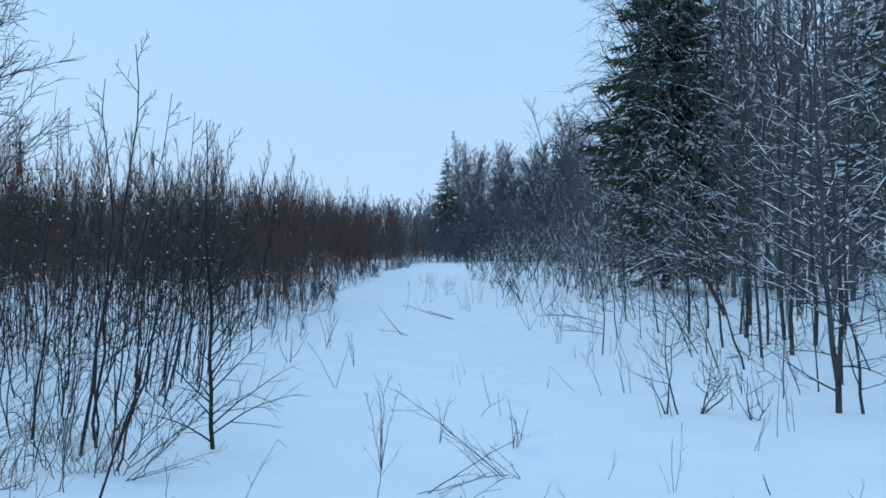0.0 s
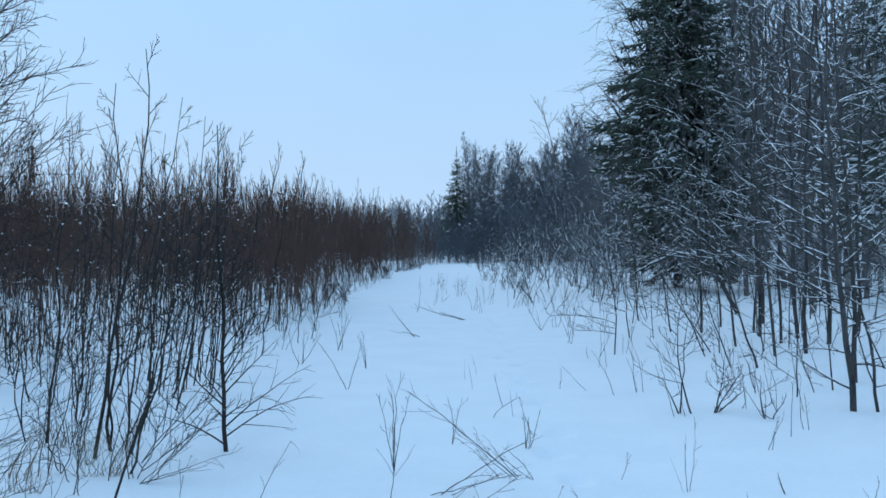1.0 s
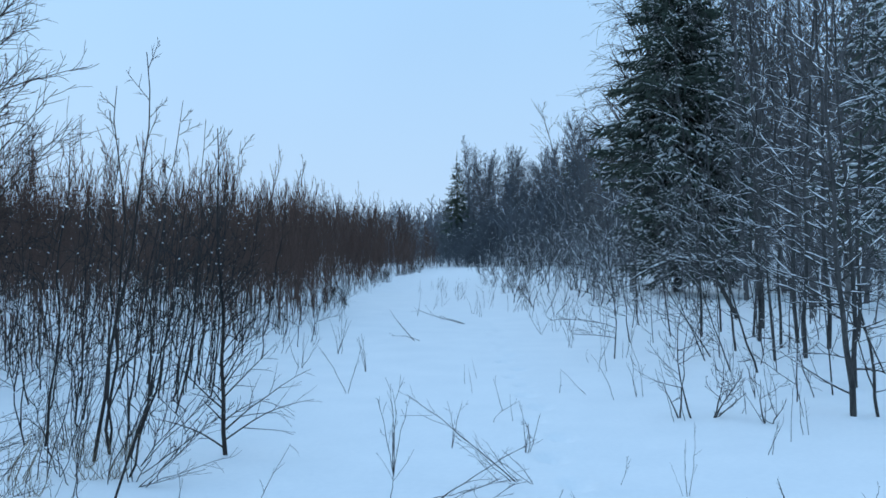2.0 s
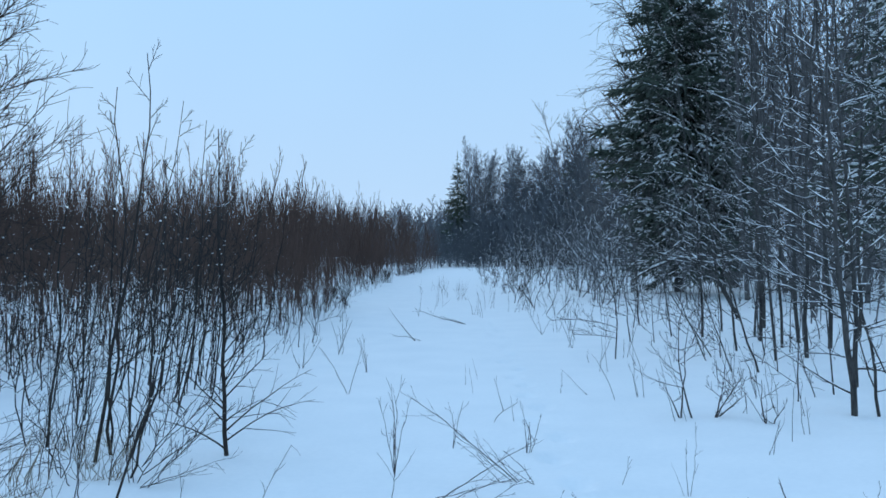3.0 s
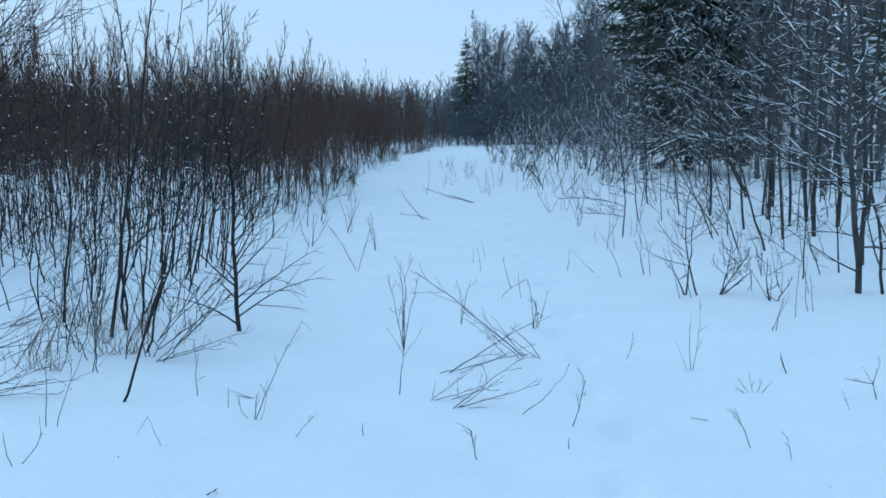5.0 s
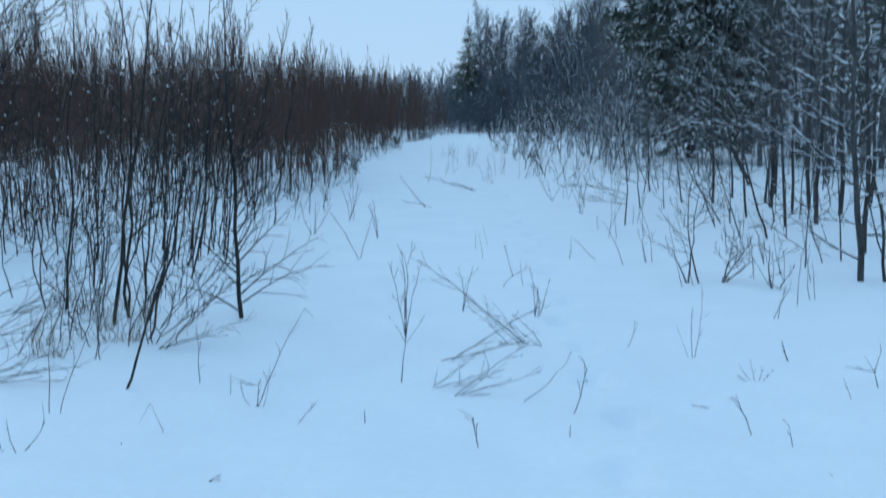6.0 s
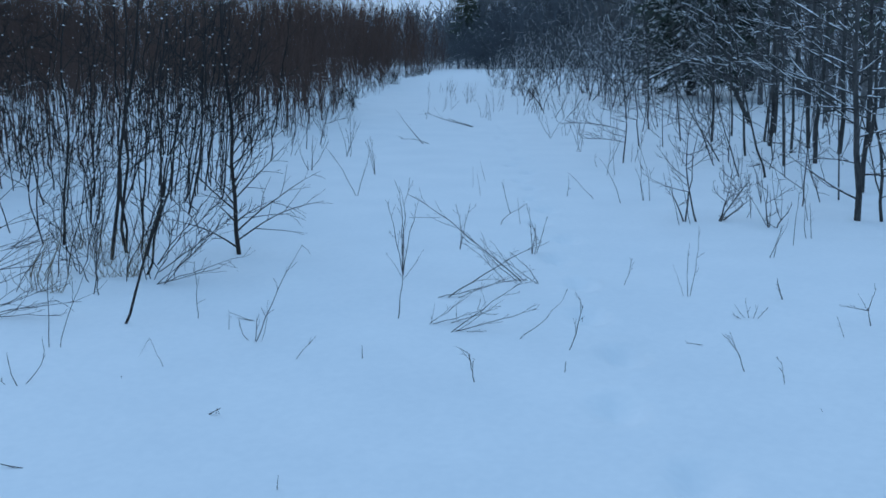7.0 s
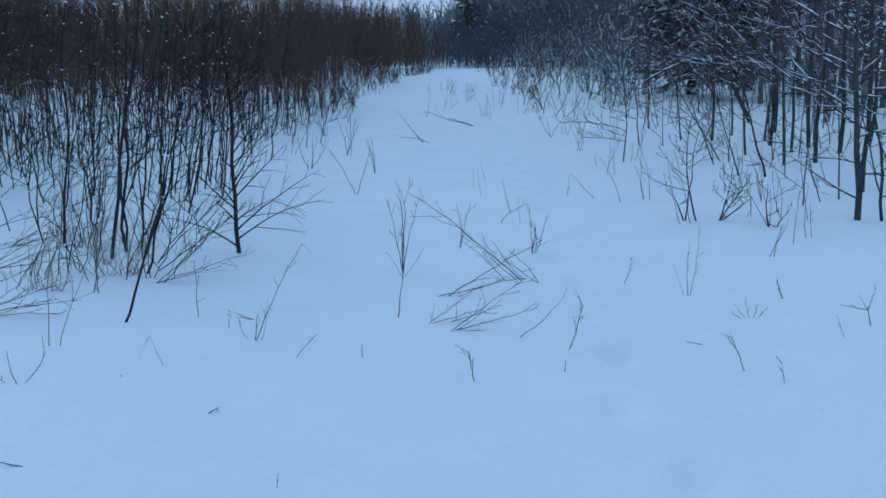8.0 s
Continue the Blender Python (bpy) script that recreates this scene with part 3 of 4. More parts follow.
for tree in ((4.61, 16.49, 6.0, 0.042, -0.6, 0.1, 16, 0.2, 1.6, 0.7), (4.50, 14.19, 4.2, 0.032, -1.0, 0.12, 12, 0.2, 1.2, 0.7), (3.99, 11.68, 2.6, 0.016, -1.0, 0.1, 8, 0.25, 0.8, 0.6), (2.52, 13.56, 2.4, 0.018, -0.2, 0.03, 10, 0.12, 0.9, 0.5),
             (4.04, 19.02, 3.6, 0.026, -0.4, 0.05, 10, 0.2, 1.1, 0.6), (5.40, 17.96, 6.0, 0.035, -0.3, 0.0, 14, 0.16, 1.5, 0.7), (3.24, 15.97, 2.6, 0.018, -0.3, 0.0, 9, 0.15, 1.0, 0.6)):
    snowy_alder(*tree)
for tree in ((6.9, 13.2, 6.0, 0.05, -0.5, 0.1, 18, 0.16, 1.7, 0.75), (5.7, 17.0, 6.5, 0.04, 0.2, 0.0, 14, 0.16, 1.6, 0.7), (5.9, 11.6, 4.6, 0.028, -0.5, 0.05, 14, 0.2, 1.4, 0.8), (6.3, 18.2, 8.0, 0.06, -0.2, 0.0, 16, 0.14, 1.8, 0.7), (7.7, 14.4, 6.5, 0.05, -0.3, 0.0, 16, 0.16, 1.7, 0.75),
             (4.1, 16.6, 3.4, 0.022, -0.6, 0.05, 10, 0.2, 1.1, 0.6), (7.4, 16.5, 8.0, 0.06, 0.1, 0.0, 18, 0.14, 1.9, 0.7)):
    snowy_alder(*tree)

for _ in range(32):
    y = rng.uniform(9.5, 21)
    x = 3.2 + 0.06 * (y - 10) + abs(rng.normal(0, 1.9))
    if x > 0.52 * y + 0.3:
        continue
    h = rng.uniform(0.6, 2.2)
    trunk = rod(rng, rng.normal(-0.2, 0.25) * h, h, rng.normal(0, 0.05), 0.003 + 0.0026 * h)
    planted("young_alder", rng, x, y, trunk, sprays(rng, trunk, int(rng.integers(5, 10)), 0.12, 0.95, 0.55, 0.38 * h, thin=0.003, twigs=4, spread=0.8), ALDER, "thin bare young alder rising out of the snow", "sapling", "young alders", 0.35, 0.008, 0.3, 0.015)

# a young tree bent right over by its load of snow
ob = base("bent_sapling", 6.5, 20.0, 0.0, "snow-laden sapling bent over in an arch", "sapling")
arch = np.array([(0, 0, -0.1), (-0.5, 0.05, 0.85), (-0.95, 0.0, 1.38), (-1.45, 0.05, 1.42), (-1.95, 0, 1.22), (-2.4, 0.03, 0.98)])
t = Tubes()
t.add(arch, np.linspace(0.05, 0.02, 6), 7)
part("trunk", t, ALDER, ob)
side = limb(rng, (arch, np.linspace(0.05, 0.02, 6)), 1, 10, 0.35, 0.6, -0.03, 0.005, 0.35)[1:]
for line in side:
    part("branch", wood([line]), ALDER, ob)
white = snow_on(rng, side, 0.9, 0.012, 0.03)
for a, b, wide in ((0.42, 0.55, 0.022), (0.53, 0.72, 0.032), (0.70, 0.84, 0.024), (0.86, 0.97, 0.018)):
    ridge = [along((arch, np.linspace(0.05, 0.02, 6)), a + (b - a) * u) for u in np.linspace(0, 1, 5)]
    white.add([p + (0, rng.normal(0, 0.008), r * 0.7 + wide * 0.4) for p, _, r in ridge], [wide * k * rng.uniform(0.8, 1.2) for k in (0.4, 1, 0.85, 1, 0.4)], 6)
part("snow", white, LYING, ob, "thick ridge of snow")

# ---------------------------------------------------------------- shrubs and saplings on the left
rng = np.random.default_rng(51)
own = np.random.default_rng(5)
trunk = rod(own, -0.08, 2.55, -0.01, 0.0175, 0.05, 10, 0.012)
limbs = sprays(own, trunk, 18, 0.03, 0.55, 0.05, 0.64, (0.70, 1.1), 0.0021, 7, -0.018, 0.35, 0.7, 0.8) + sprays(own, trunk, 9, 0.55, 0.97, 0.5, 0.5, (0.7, 1.1), 0.0021, 4)
limbs += sprays(own, trunk, 4, 0.10, 0.3, 0.95, 0.3, (0.5, 1.0), 0.0019, 3)
planted("sapling", rng, -1.68, 7.24, trunk, limbs, WILLOW, "slender dark sapling with wide bare side branches", "sapling", "", 0.04, 0.005, 0.5, 0.011, True)


def willow(x, y, dx, h, bow, r, n=10, low=0.25, left=0.4, reach=0.5, split=False):
    trunk = rod(rng, dx, h, bow, r * 0.82, rng.normal(0, 0.08), 11, 0.017)
    limbs = sprays(rng, trunk, n, low, 0.97, left, reach, (0.5, 1.05), 0.0019 + 0.00008 * y, 4, 0.015, 0.6)
    planted("willow_shoot", rng, x, y, trunk, limbs, WILLOW, "thin dark willow stem with upswept bare twigs", "shrub", "willow stems beside the ride", 0.0, 0.005, 0.42, 0.0090 + 0.0004 * y, split)


# the clump nearest to the ride: thick stems first, then the fans at their feet
for plant in ((-3.15, 7.36, 0.15, 2.5, 0.0, 0.0125, 12, 0.3), (-2.74, 6.45, 0.25, 1.1, 0.0, 0.0045, 4, 0.4), (-2.61, 6.94, 0.40, 3.06, 0.12, 0.0165, 15, 0.22), (-2.55, 7.18, 0.02, 2.85, 0.09, 0.0145, 14, 0.22),
              (-2.61, 7.27, 0.09, 2.44, -0.05, 0.011, 12, 0.25), (-2.23, 6.52, 0.40, 1.8, 0.04, 0.010, 10, 0.2), (-1.98, 5.34, 0.36, 1.45, 0.05, 0.0095, 6, 0.3), (-2.5, 7.3, 0.3, 2.3, 0.0, 0.010, 10, 0.25), (-2.4, 7.1, 0.45, 2.0, 0.05, 0.009, 10, 0.2)):
    willow(*plant, split=plant[1] < 7.25)
for plant in ((-2.28, 6.83, 0.60, 0.72, 0.02, 0.0042, 6, 0.2, 0.1), (-2.24, 6.60, 0.78, 0.50, 0.0, 0.0036, 5, 0.25, 0.1), (-2.29, 6.85, 0.62, 0.68, 0.05, 0.0036, 4, 0.25, 0.1), (-2.42, 6.62, 0.35, 0.9, 0.03, 0.0042, 5, 0.2, 0.2), (-2.7, 6.6, -0.2, 0.55, 0.0, 0.004, 4, 0.3, 0.5),
              (-2.45, 6.3, -0.25, 0.3, 0.0, 0.0035, 3, 0.3, 0.7), (-2.05, 6.42, 0.42, 0.4, 0.0, 0.003, 4, 0.2, 0.1)):
    willow(*plant, reach=0.3)
# the stems behind it, and those that stand along the edge of the thicket
for plant in ((-3.00, 9.80, 0.3, 2.3, 0.0, 0.009, 9), (-2.89, 10.04, 0.4, 2.4, 0.0, 0.009, 9), (-2.80, 10.07, 0.45, 2.2, 0.0, 0.009, 9), (-2.82, 10.50, 0.4, 2.5, 0.0, 0.010, 9), (-3.00, 9.49, 0.35, 2.2, 0.0, 0.009, 9), (-2.75, 8.6, 0.38, 2.95, -0.08, 0.012, 12), (-2.6, 9.0, 0.32, 2.85, 0.06, 0.011, 12),
              (-2.5, 10.0, 0.35, 2.75, -0.05, 0.010, 10), (-3.27, 14.60, 0.5, 2.6, 0.0, 0.012, 9), (-3.04, 14.12, 0.25, 2.4, 0.0, 0.012, 9), (-3.43, 17.76, 0.5, 2.6, 0.0, 0.014, 9), (-2.36, 15.42, 0.1, 1.2, 0.0, 0.008, 6), (-2.29, 16.14, 0.35, 1.3, 0.0, 0.008, 6)):
    willow(*plant)
for _ in range(15):
    y = rng.uniform(8.4, 11.5)
    willow(-2.95 - 0.05 * (y - 9) + rng.normal(0, 0.28), y, rng.normal(0.3, 0.15), rng.uniform(1.5, 2.6), rng.normal(0, 0.05), rng.uniform(0.006, 0.010), 8, 0.3)
for _ in range(20):
    y = rng.uniform(10.0, 14.5)
    x = -2.6 - abs(rng.normal(0, 1.6))
    if x > -0.5 * y - 0.3:
        willow(x, y, rng.normal(0.15, 0.2), rng.uniform(1.3, 2.8), rng.normal(0, 0.05), rng.uniform(0.006, 0.011), 8, 0.25)
for _ in range(16):
    y = rng.uniform(9.0, 13.5)
    x = -3.7 - rng.random() * (0.5 * y - 3.4)
    willow(x, y, rng.normal(0.1, 0.2), rng.uniform(0.9, 2.4), rng.normal(0, 0.06), rng.uniform(0.006, 0.010), 9, 0.08, 0.5, 0.55)
for _ in range(6):
    y = rng.uniform(7.4, 9.5)
    x = -3.0 - abs(rng.normal(0, 0.7))
    if x > -0.5 * y - 0.3:
        willow(x, y, rng.normal(0.05, 0.15), rng.uniform(0.8, 2.2), rng.normal(0, 0.05), rng.uniform(0.004, 0.008), 7, 0.25)
own = np.random.default_rng(8)
trunk = rod(own, 0.1, 7.0, 0.0, 0.045, 0.0, 12, 0.02)
limbs = sprays(own, trunk, 46, 0.12, 0.97, 0.15, 1.8, (0.4, 0.85), 0.0052, 13, 0.05, 0.6, 0.5, 0.9, 0.06)
planted("willow_tree", rng, -6.2, 12.0, trunk, limbs, WILLOW, "spreading bare willow with upswept branches", "tree", "", 0.03, 0.008, 0.2, 0.03)

# forked bushes on the right
def forked_bush(x, y, stems, label):
    """stems: foot offset, sideways reach, height, bow, number of limbs."""
    limbs = []
    for ox, dx, h, bow, n in stems:
        pts, radii = rod(rng, dx, h, bow, 0.0105, rng.normal(0, 0.08), 8, 0.012)
        line = (pts + (ox, 0, 0), radii)
        limbs.append([line])
        limbs += sprays(rng, line, n, 0.3, 0.92, 0.5, 0.28 * h + 0.18, (0.1, 0.6), 0.0024, 4, 0.11, 0.8, 0.45, 0.7, 0.08)
    planted("bush", rng, x, y, None, limbs, ALDER, label, "bush", "", 0.2, 0.007, 0.4, 0.012, True)


forked_bush(2.40, 8.84, ((0.0, -0.10, 1.12, -0.10, 9), (-0.13, 0.08, 0.9, 0.0, 4), (-0.13, -0.16, 0.34, 0.0, 2)), "upright bare bush with candelabra twigs standing in the snow")
forked_bush(2.58, 8.86, ((0.0, 0.30, 0.38, -0.04, 8), (0.0, 0.14, 0.50, 0.03, 7), (0.0, 0.36, 0.22, -0.02, 5)), "low forked bare bush standing in the snow")
forked_bush(3.00, 8.55, ((0.0, -0.06, 0.40, -0.02, 3), (0.0, 0.12, 0.16, 0.0, 2)), "small bare bush tip above the snow")


# fallen and bent-down twigs
def fallen(name, x, y, rods, label, r=0.0024, twigs=7):
    """rods: start offset x, y, then azimuth, elevation (degrees), length."""
    ob = base(name, x, y, ground_height(x, y), label, "fallen branch", "fallen twigs")
    for i, (ox, oy, az, el, size) in enumerate(rods):
        a, e = radians(az), radians(el)
        line = stem(rng, (ox, oy, 0.0), (math.cos(a) * math.cos(e), math.sin(a) * math.cos(e), math.sin(e)), size, r * (1.6 if i == 0 else 1), r * 0.5, 6, 0.05 if i == 0 else 0.10, 0.0)
        branch(limb(rng, line, 1, twigs, 0.4, 0.45, 0.0, r * 0.45, 0.3), WEED, ob)


fallen("fallen_branch", -0.49, 16.47, ((0, 0, 120, 18, 0.9), (0.1, 0, 150, 12, 0.6)), "dry stems lying in the ride", 0.006, 2)
fallen("fallen_branch", 0.5, 20.2, ((0, 0, 165, 10, 1.1), (0, 0, 150, 14, 0.6)), "dry stems lying in the ride", 0.007, 3)
fallen("fallen_branch", -1.2, 5.4, ((0, 0, 150, 10, 0.22), (0.02, 0, 170, 14, 0.2)), "short bent stem on the snow", 0.0018, 1)
fallen("fallen_branch", 1.44, 5.05, ((0, 0, 160, 8, 0.12),), "short dry twig on the snow", 0.0016, 1)
fallen("fallen_branch", -1.67, 3.37, ((0, 0, 178, 6, 0.3), (-0.02, 0, 200, 6, 0.08)), "thin grass stem lying on the snow", 0.0013, 1)

# ---------------------------------------------------------------- dry weeds standing in the snow
def stalk(rng, ob, ox, oz, dx, dz, curl=0.0, r=0.0032, twigs=0, long=0.35, mat=WEED, start=0.3):
    """One dry stalk from (ox, oz) over its foot to (ox + dx, oz + dz), bowed by curl, with thin side twigs."""
    u = np.linspace(0, 1, 8)
    depth = rng.normal(0, 0.12) * math.hypot(dx, dz)
    pts = np.stack([ox + dx * u + curl * np.sin(np.pi * u), rng.normal(0, 0.01) + depth * u, oz + dz * u + 0.3 * curl * u * (1 - u)], -1)
    pts[1:-1] += rng.normal(0, 0.008 * math.hypot(dx, dz), (6, 3))
    line = (pts, r * (1 - 0.62 * u))
    lines = [line]
    for k in range(twigs):
        p, way, q = along(line, start + (1 - start) * (k + rng.random()) / twigs)
        d = fork(rng, way, rng.uniform(0.4, 0.8), rng.choice((0.0, math.pi)) + rng.normal(0, 0.6))
        size = long * math.hypot(dx, dz) * rng.uniform(0.35, 1.0)
        twig = stem(rng, p, d, size, max(q * 0.6, 0.0015), 0.0010, 4, 0.10, 0.06)
        lines.append(twig)
        if rng.random() < 0.5:
            p2, w2, q2 = along(twig, rng.uniform(0.3, 0.8))
            lines.append(stem(rng, p2, fork(rng, w2, 0.6, rng.uniform(0, 6.28)), size * 0.45, 0.0013, 0.0009, 2, 0.1))
    if mat is not WILLOW:
        return part("stalk", wood(lines), mat, ob)
    main = part("stalk", wood(lines[:1]), mat, ob)
    for twig in lines[1:]:
        part("twig", wood([twig]), mat, main)
    return main


def weed_base(x, y, label="thin dry brown weed stalk standing in snow", group="dry weeds"):
    return base("dry_weed", x, y, ground_height(x, y) - 0.02, label, "weed", group)


rng = np.random.default_rng(61)
# tall weed that splits from one foot into a sheaf
ob = weed_base(-0.32, 5.54, "tall dry weed splitting into a narrow sheaf of stems")
stalk(rng, ob, 0, 0, 0.035, 0.32, 0.0, 0.0042)
for dx, dz in ((-0.09, 0.46), (-0.02, 0.55), (0.04, 0.60), (0.10, 0.48), (0.0, 0.40)):
    stalk(rng, ob, 0.033, 0.29, dx, dz, rng.normal(0, 0.015), 0.003, 4, 0.22)
for dx, dz in ((0.13, 0.2), (-0.10, 0.16)):
    stalk(rng, ob, 0.03, 0.26, dx, dz, 0.01, 0.0018, 1)
# long leaning stalk with a drooping tip, and the short ones at its foot
ob = weed_base(-1.1, 5.02, "long leaning dry stalk with a drooping tip")
stalk(rng, ob, 0, 0, 0.28, 0.58, -0.02, 0.0032, 5, 0.15)
stalk(rng, ob, 0.28, 0.58, 0.05, -0.06, 0.01, 0.0014)
stalk(rng, ob, 0, 0, 0.02, 0.17, 0.0, 0.0034, 3, 0.5)
stalk(rng, ob, -0.02, 0, -0.07, 0.13, -0.02, 0.0022, 2, 0.5)
stalk(rng, ob, 0.03, 0, 0.05, 0.26, 0.01, 0.0018, 1)
for x, y, dx, dz, curl, r, n in ((-0.84, 4.76, 0.125, 0.145, 0, 0.0024, 2), (-1.54, 5.44, 0.0, 0.38, 0.004, 0.003, 3), (-1.3, 5.25, 0.005, 0.14, 0, 0.0024, 0), (-0.47, 4.78, 0.0, 0.09, 0, 0.0034, 0),
                                 (0.66, 4.97, 0.075, 0.28, 0.01, 0.0036, 5), (0.6, 4.6, 0.005, 0.08, 0, 0.0034, 0), (0.13, 4.45, -0.03, 0.165, 0, 0.0036, 7),
                                 (1.23, 6.38, 0.055, 0.2, 0.01, 0.0028, 3), (1.54, 4.59, -0.085, 0.2, 0.01, 0.003, 5), (1.69, 4.44, -0.03, 0.135, 0, 0.0024, 3), (2.24, 6.03, -0.055, 0.15, 0, 0.006, 4)):
    stalk(rng, weed_base(x, y), 0, 0, dx, dz, curl, r, n, 0.55 if n > 4 else 0.4)
for x, y, dx, dz, curl, r, n in ((-2.21, 4.89, 0.04, 0.62, 0, 0.003, 0), (-2.15, 4.89, 0.2, 0.5, -0.02, 0.0026, 1), (-0.65, 3.25, 0.01, 0.085, 0, 0.002, 1), (1.31, 10.33, 0.0, 0.26, 0.01, 0.004, 1),
                                 (1.84, 9.87, -0.25, 0.5, 0.03, 0.004, 1), (1.6, 10.2, -0.3, 0.3, 0.0, 0.0035, 0), (-1.65, 4.42, 0.0, 0.03, 0, 0.004, 0), (2.3, 5.2, -0.05, 0.12, 0, 0.002, 2), (1.74, 4.05, -0.03, 0.04, 0, 0.0016, 0)):
    stalk(rng, weed_base(x, y), 0, 0, dx, dz, curl, r, n)
# pairs, sprays and a forked one
ob = weed_base(1.62, 6.12, "two slender dry stalks rising from one foot")
stalk(rng, ob, 0, 0, -0.025, 0.40, -0.01, 0.0028, 2, 0.2)
stalk(rng, ob, 0.01, 0, 0.06, 0.47, 0.01, 0.0028, 3, 0.2)
stalk(rng, ob, -0.02, 0, -0.09, 0.24, 0.0, 0.0016)
ob = weed_base(-2.11, 4.31, "dry weed with two stems curving apart")
stalk(rng, ob, 0, 0, -0.03, 0.2, -0.015, 0.003, 1)
stalk(rng, ob, 0.005, 0, 0.1, 0.25, 0.05, 0.0026, 1)
stalk(rng, ob, -0.05, 0, -0.08, 0.06, 0, 0.0016, 2)
ob = weed_base(2.55, 5.41, "dark forked dry weed")
stalk(rng, ob, 0, 0, -0.03, 0.13, 0, 0.0048)
stalk(rng, ob, -0.03, 0.12, -0.15, 0.02, 0.0, 0.0032, 3, 0.4)
stalk(rng, ob, -0.03, 0.12, 0.03, 0.14, 0.0, 0.003, 1)
stalk(rng, ob, -0.03, 0.12, -0.07, 0.1, 0.0, 0.002)
ob = weed_base(1.89, 5.61, "low spray of dry weed tips in the snow")
for dx, dz in ((-0.08, 0.1), (-0.03, 0.13), (0.03, 0.11), (0.08, 0.1), (-0.1, 0.05)):
    stalk(rng, ob, dx * 0.3, 0, dx, dz, 0, 0.0022, 2, 0.4)
ob = weed_base(-1.07, 3.97, "small dark broken twig standing in the snow")
stalk(rng, ob, -0.02, 0.02, 0.055, 0.035, 0, 0.0036, 0)
stalk(rng, ob, 0.0, -0.01, 0.015, 0.05, 0, 0.0024)
stalk(rng, ob, 0.03, 0.0, -0.015, 0.05, 0, 0.0022)
ob = weed_base(-1.57, 4.6, "thin bent grass stem folded down to the snow")
stalk(rng, ob, 0.08, 0, -0.07, 0.17, 0, 0.0018)
stalk(rng, ob, 0.01, 0.17, -0.06, -0.1, 0, 0.0014)
# twigs bent down and lying across each other in the middle of the ride
for x, y, label, rods in ((0.52, 6.45, "dark broken branch bent down into the snow", ((0, 0, -0.76, 0.64, 0.02, 0.0046, 9), (-0.03, 0.0, -0.42, 0.34, 0.0, 0.003, 5), (0.02, 0.0, -0.22, 0.27, -0.02, 0.0028, 3), (-0.12, 0.0, -0.30, 0.30, 0.02, 0.0028, 4))),
                          (-0.02, 6.01, "dark broken twigs lying across each other", ((0, 0, 0.63, 0.41, -0.02, 0.0048, 6), (0.05, 0.0, 0.45, 0.20, 0.0, 0.0026, 4), (-0.09, 0.0, 0.60, 0.12, 0.0, 0.0034, 5))),
                          (0.63, 6.37, "thin dark twigs leaning over the fallen ones", ((0, 0, -0.22, 0.25, 0.03, 0.0032, 3), (0, 0, -0.34, 0.24, 0.0, 0.0026, 4), (0.0, 0.0, -0.28, 0.02, 0.0, 0.0022, 2)))):
    ob = base("fallen_branch", x, y, ground_height(x, y) - 0.01, label, "fallen branch", "fallen twigs")
    for ox, oz, dx, dz, curl, r, n in rods:
        stalk(rng, ob, ox, oz, dx, dz, curl, r, n, 0.3, WEED, 0.2)
for x, y, label, rods in ((-0.13, 5.42, "spray of thin fallen twigs on the snow", ((0, 0, 0.26, 0.21, 0.0, 0.0028, 4), (0, 0, 0.34, 0.10, 0.02, 0.0028, 4), (0.11, 0.0, 0.31, 0.10, 0.0, 0.003, 4), (0.02, 0.02, 0.02, 0.12, 0.0, 0.0018, 1), (0.17, 0.03, 0.0, 0.13, 0.0, 0.002, 1))),
                          (0.0, 5.27, "spray of thin fallen twigs on the snow", ((0, 0, 0.46, 0.31, -0.01, 0.0034, 6), (0, 0, 0.51, 0.14, 0.02, 0.0032, 5), (0, 0, 0.22, 0.015, 0.0, 0.0028, 2), (0.02, 0.0, 0.30, 0.20, 0.01, 0.0024, 3))),
                          (0.40, 5.16, "single thin twig sticking out of the snow", ((0, 0, 0.25, 0.26, 0.02, 0.0028, 2),))):
    ob = base("fallen_branch", x, y, ground_height(x, y) - 0.01, label, "fallen branch", "fallen twigs")
    for ox, oz, dx, dz, curl, r, n in rods:
        stalk(rng, ob, ox, oz, dx, dz, curl, r, n, 0.3, WEED, 0.2)
for x, y, dx, dz, curl, r, n in ((0.47, 8.59, 0.24, 0.22, -0.06, 0.004, 1), (0.61, 9.16, -0.10, 0.34, 0.0, 0.004, 1), (0.66, 8.61, -0.03, 0.27, 0.0, 0.003, 1), (0.34, 10.37, -0.04, 0.29, 0.0, 0.0026, 0), (0.27, 11.0, 0.0, 0.27, 0.0, 0.0026, 0), (0.44, 11.55, -0.07, 0.28, 0.0, 0.0026, 0)):
    stalk(rng, weed_base(x, y), 0, 0, dx, dz, curl, r, n)
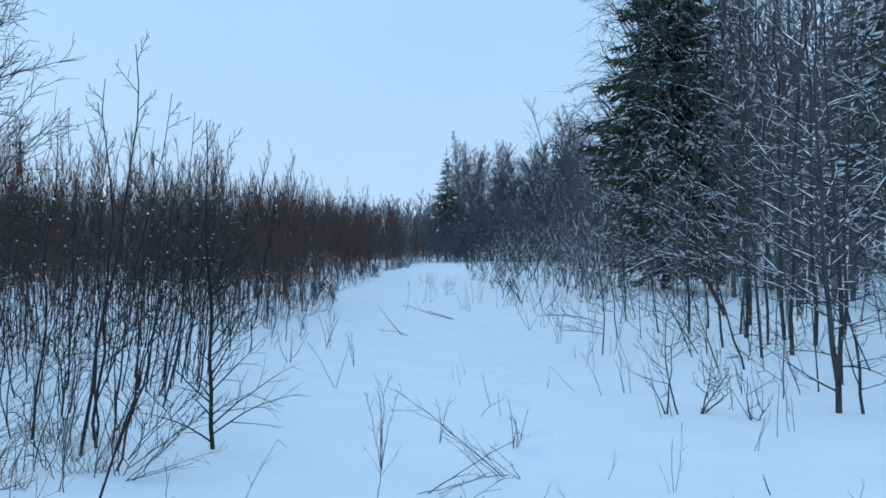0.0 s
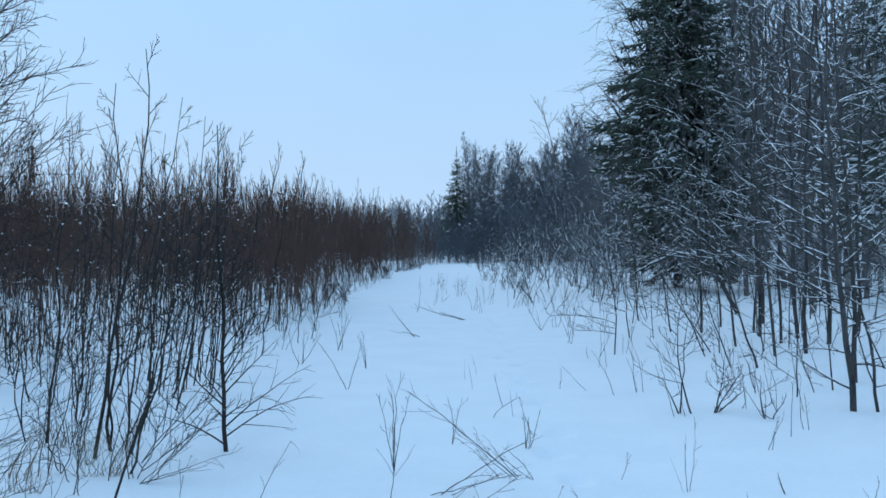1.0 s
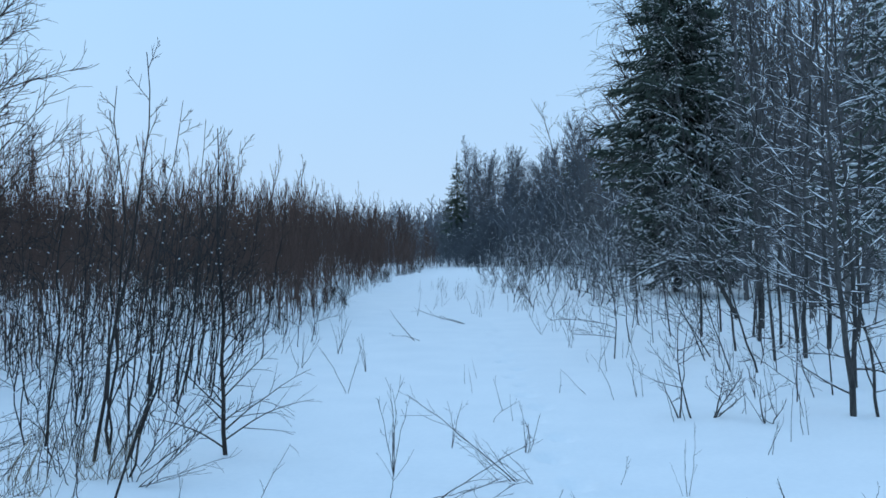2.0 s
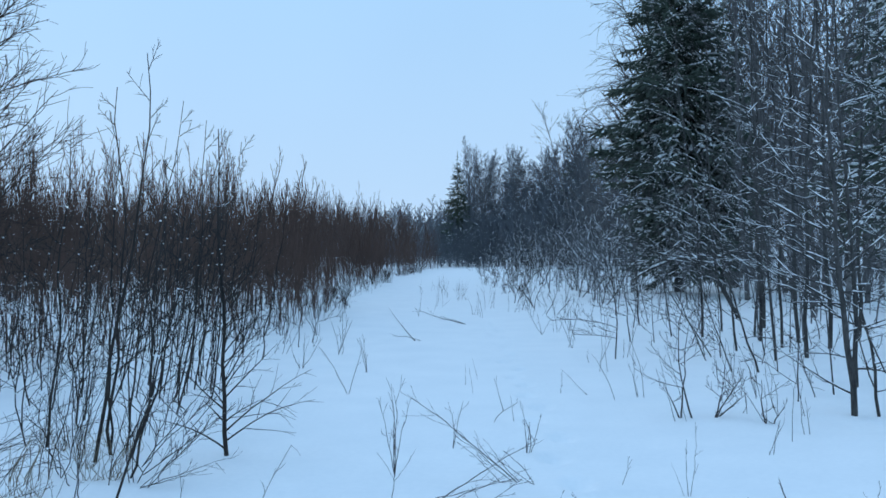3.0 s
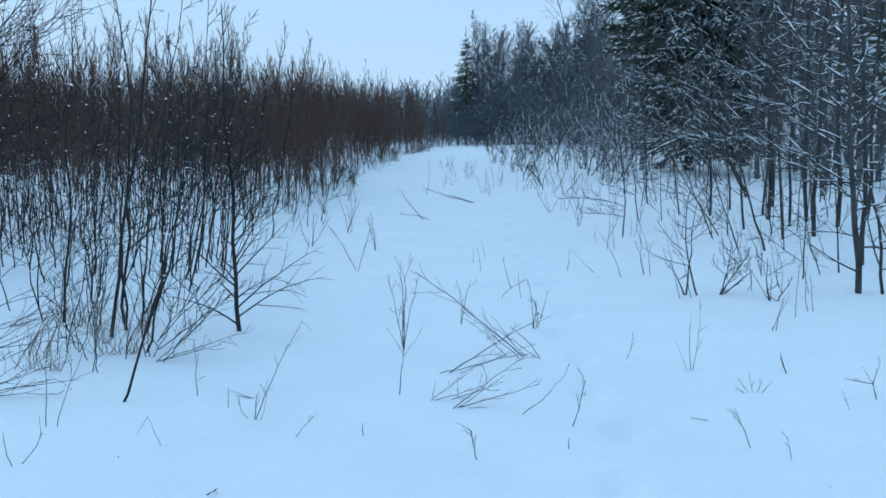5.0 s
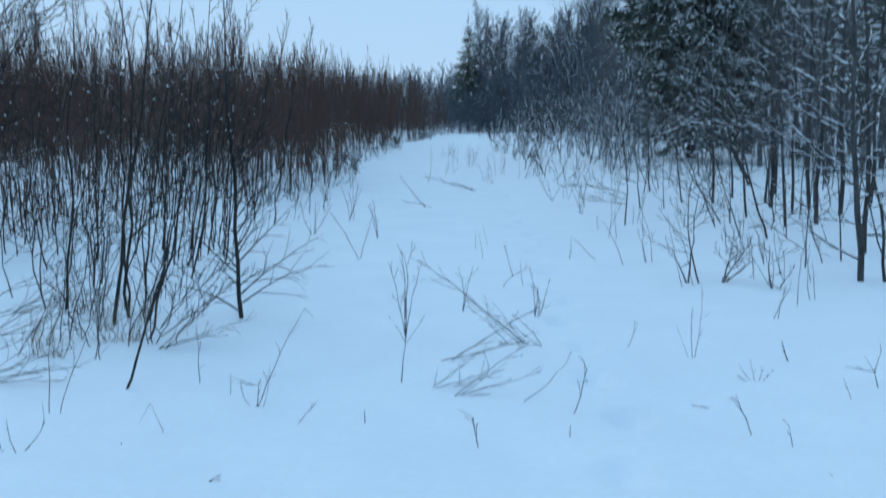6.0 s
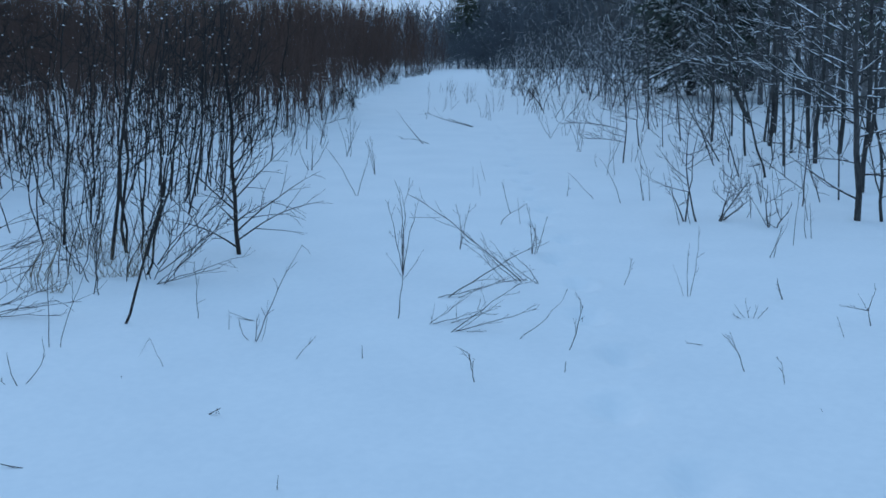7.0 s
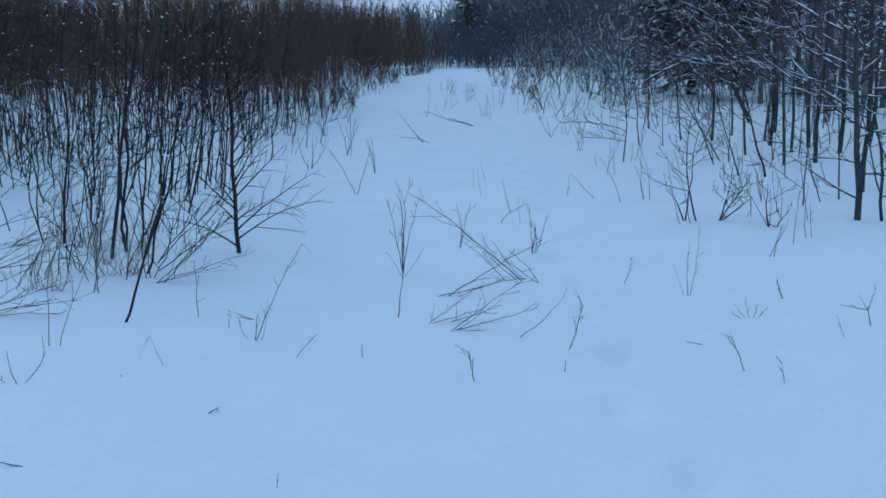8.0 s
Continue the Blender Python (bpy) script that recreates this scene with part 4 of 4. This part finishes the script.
# bushier weeds farther along the ride
for x, y, h, n, wide in ((0.07, 7.52, 0.45, 2, 0.05), (0.66, 7.32, 0.42, 4, 0.09), (-1.04, 10.25, 0.55, 2, 0.12), (-1.01, 12.25, 0.65, 3, 0.12), (-1.61, 14.4, 0.7, 5, 0.16), (-2.39, 17.57, 0.9, 5, 0.3),
                         (1.88, 17.57, 0.6, 3, 0.2), (2.07, 15.06, 0.8, 3, 0.3), (2.99, 8.6, 0.45, 2, 0.15), (3.16, 8.07, 0.5, 2, 0.15), (-1.9, 12.6, 0.5, 4, 0.14), (2.6, 7.3, 0.3, 2, 0.12)):
    ob = weed_base(x, y, "clump of dry brown weed stalks")
    for _ in range(n):
        stalk(rng, ob, rng.normal(0, 0.02), 0, rng.normal(0, wide), h * rng.uniform(0.6, 1.05), rng.normal(0, 0.02), 0.003 + 0.00012 * y, 3, 0.3)
for _ in range(30):
    y = rng.uniform(22, 42)
    ob = weed_base(rng.normal(0.1, 1.1), y, "dry grass stalks poking through the ride")
    for _ in range(int(rng.integers(1, 5))):
        stalk(rng, ob, rng.normal(0, 0.12), 0, rng.normal(0, 0.16), rng.uniform(0.2, 0.65), 0.02, 0.005, 1)
for _ in range(46):
    y, side = rng.uniform(7, 27), 1 if rng.random() < 0.6 else -1
    ob = weed_base(side * rng.uniform(1.9, 3.4) + 0.1, y, "dry weed stalks at the edge of the ride")
    for _ in range(int(rng.integers(1, 4))):
        h = rng.uniform(0.2, 0.85)
        stalk(rng, ob, rng.normal(0, 0.05), 0, rng.normal(-0.1 * side, 0.22) * h, h, rng.normal(0, 0.03), 0.0028 + 0.0001 * y, 2, 0.3)
for _ in range(10):
    ob = weed_base(-2.55 + rng.normal(0, 0.25), 6.9 + rng.normal(0, 0.35), "tuft of pale dry grass at the foot of the willows", "grass tufts")
    for _ in range(11):
        h = rng.uniform(0.15, 0.42)
        stalk(rng, ob, rng.normal(0, 0.03), 0, rng.normal(0.02, 0.10), h, rng.normal(0, 0.05), 0.0024, 0, mat=STRAW)

# ---------------------------------------------------------------- low growth at the foot of the willows
rng = np.random.default_rng(71)
for x, y, twigs in ((-3.0, 5.45, ((0.75, 0.10, 0.06), (0.7, 0.22, 0.10), (0.6, 0.02, 0.05))), (-3.35, 6.4, ((0.9, 0.30, 0.10), (0.75, 0.12, 0.12), (0.8, 0.45, 0.05))), (-3.5, 7.2, ((0.8, 0.5, 0.1), (0.9, 0.25, 0.12))),
                    (-2.05, 6.3, ((0.45, 0.12, -0.03), (0.6, 0.22, -0.04), (0.3, 0.25, 0.0)))):
    ob = base("willow_twigs", x, y, ground_height(x, y), "thin dark willow twigs arching low over the snow", "twigs", "low willow twigs")
    for dx, dz, curl in twigs:
        stalk(rng, ob, 0, 0, dx, dz, 0.0, 0.0036, 5, 0.4, WILLOW, 0.35)
        stalk(rng, ob, 0.05, 0, dx * 0.7, dz + 0.15, curl, 0.0024, 3, 0.4, WILLOW, 0.35)
for _ in range(13):
    y = rng.uniform(5.9, 8.4)
    x = -2.0 - abs(rng.normal(0, 0.6)) - 0.05 * (y - 6)
    if x < -0.5 * y - 0.3:
        continue
    ob = base("willow_shoot", x, y, ground_height(x, y) - 0.02, "short thin willow shoot with curved twigs", "shrub", "low willow shoots")
    for _ in range(int(rng.integers(1, 4))):
        stalk(rng, ob, rng.normal(0, 0.03), 0, rng.normal(0.12, 0.22), rng.uniform(0.4, 1.2), rng.normal(0, 0.05), 0.0042, 6, 0.35, WILLOW, 0.15)

for x, y, dx, dz in ((-4.0, 8.07, 1.18, 0.36), (-3.9, 7.6, 0.9, 0.5), (-3.7, 7.0, 0.8, 0.2), (-3.5, 6.2, 0.7, 0.35), (-3.1, 5.6, 0.55, 0.28), (-2.85, 5.35, 0.5, 0.14), (-3.3, 6.6, -0.3, 0.5), (-2.9, 6.0, 0.4, 0.5)):
    ob = base("willow_twigs", x, y, ground_height(x, y), "thin dark willow twigs arching low over the snow", "twigs", "low willow twigs")
    stalk(rng, ob, 0, 0, dx, dz, rng.normal(0, 0.03), 0.0032, 5, 0.35, WILLOW, 0.2)
for x, y, dx, dz in ((-2.91, 6.34, 0.15, 0.40), (-2.86, 6.38, 0.12, 0.36), (-2.95, 6.3, 0.17, 0.34), (-2.84, 6.3, 0.2, 0.42), (-2.9, 6.42, 0.08, 0.45), (-2.98, 6.36, 0.13, 0.3)):
    stalk(rng, weed_base(x, y, "pale dry grass stem leaning in the snow", "leaning grass stems"), 0, 0, dx, dz, rng.normal(0, 0.03), 0.004, 1, 0.3, STRAW)

# tuft and stub with a cap of snow
for x, y, h, r in ((-6.2, 13.5, 0.62, 0.13), (-5.2, 12.6, 0.4, 0.08), (-7.3, 15.2, 0.6, 0.15)):
    ob = base("snowy_tuft", x, y, ground_height(x, y), "bent grass tuft carrying a cap of snow", "grass tuft", "snow-capped tufts")
    for k in range(9):
        stalk(rng, ob, rng.normal(0, 0.06), -0.03, rng.normal(0, 0.08), h * rng.uniform(0.8, 1.05), rng.normal(0, 0.05), 0.006, 0, mat=WILLOW)
    cap = Tubes()
    cap.blob((0, 0, h), r, 9)
    cap.blob((0.07, 0.02, h - 0.06), r * 0.7, 9)
    part("snow", cap, LYING, ob, "rounded cap of snow")
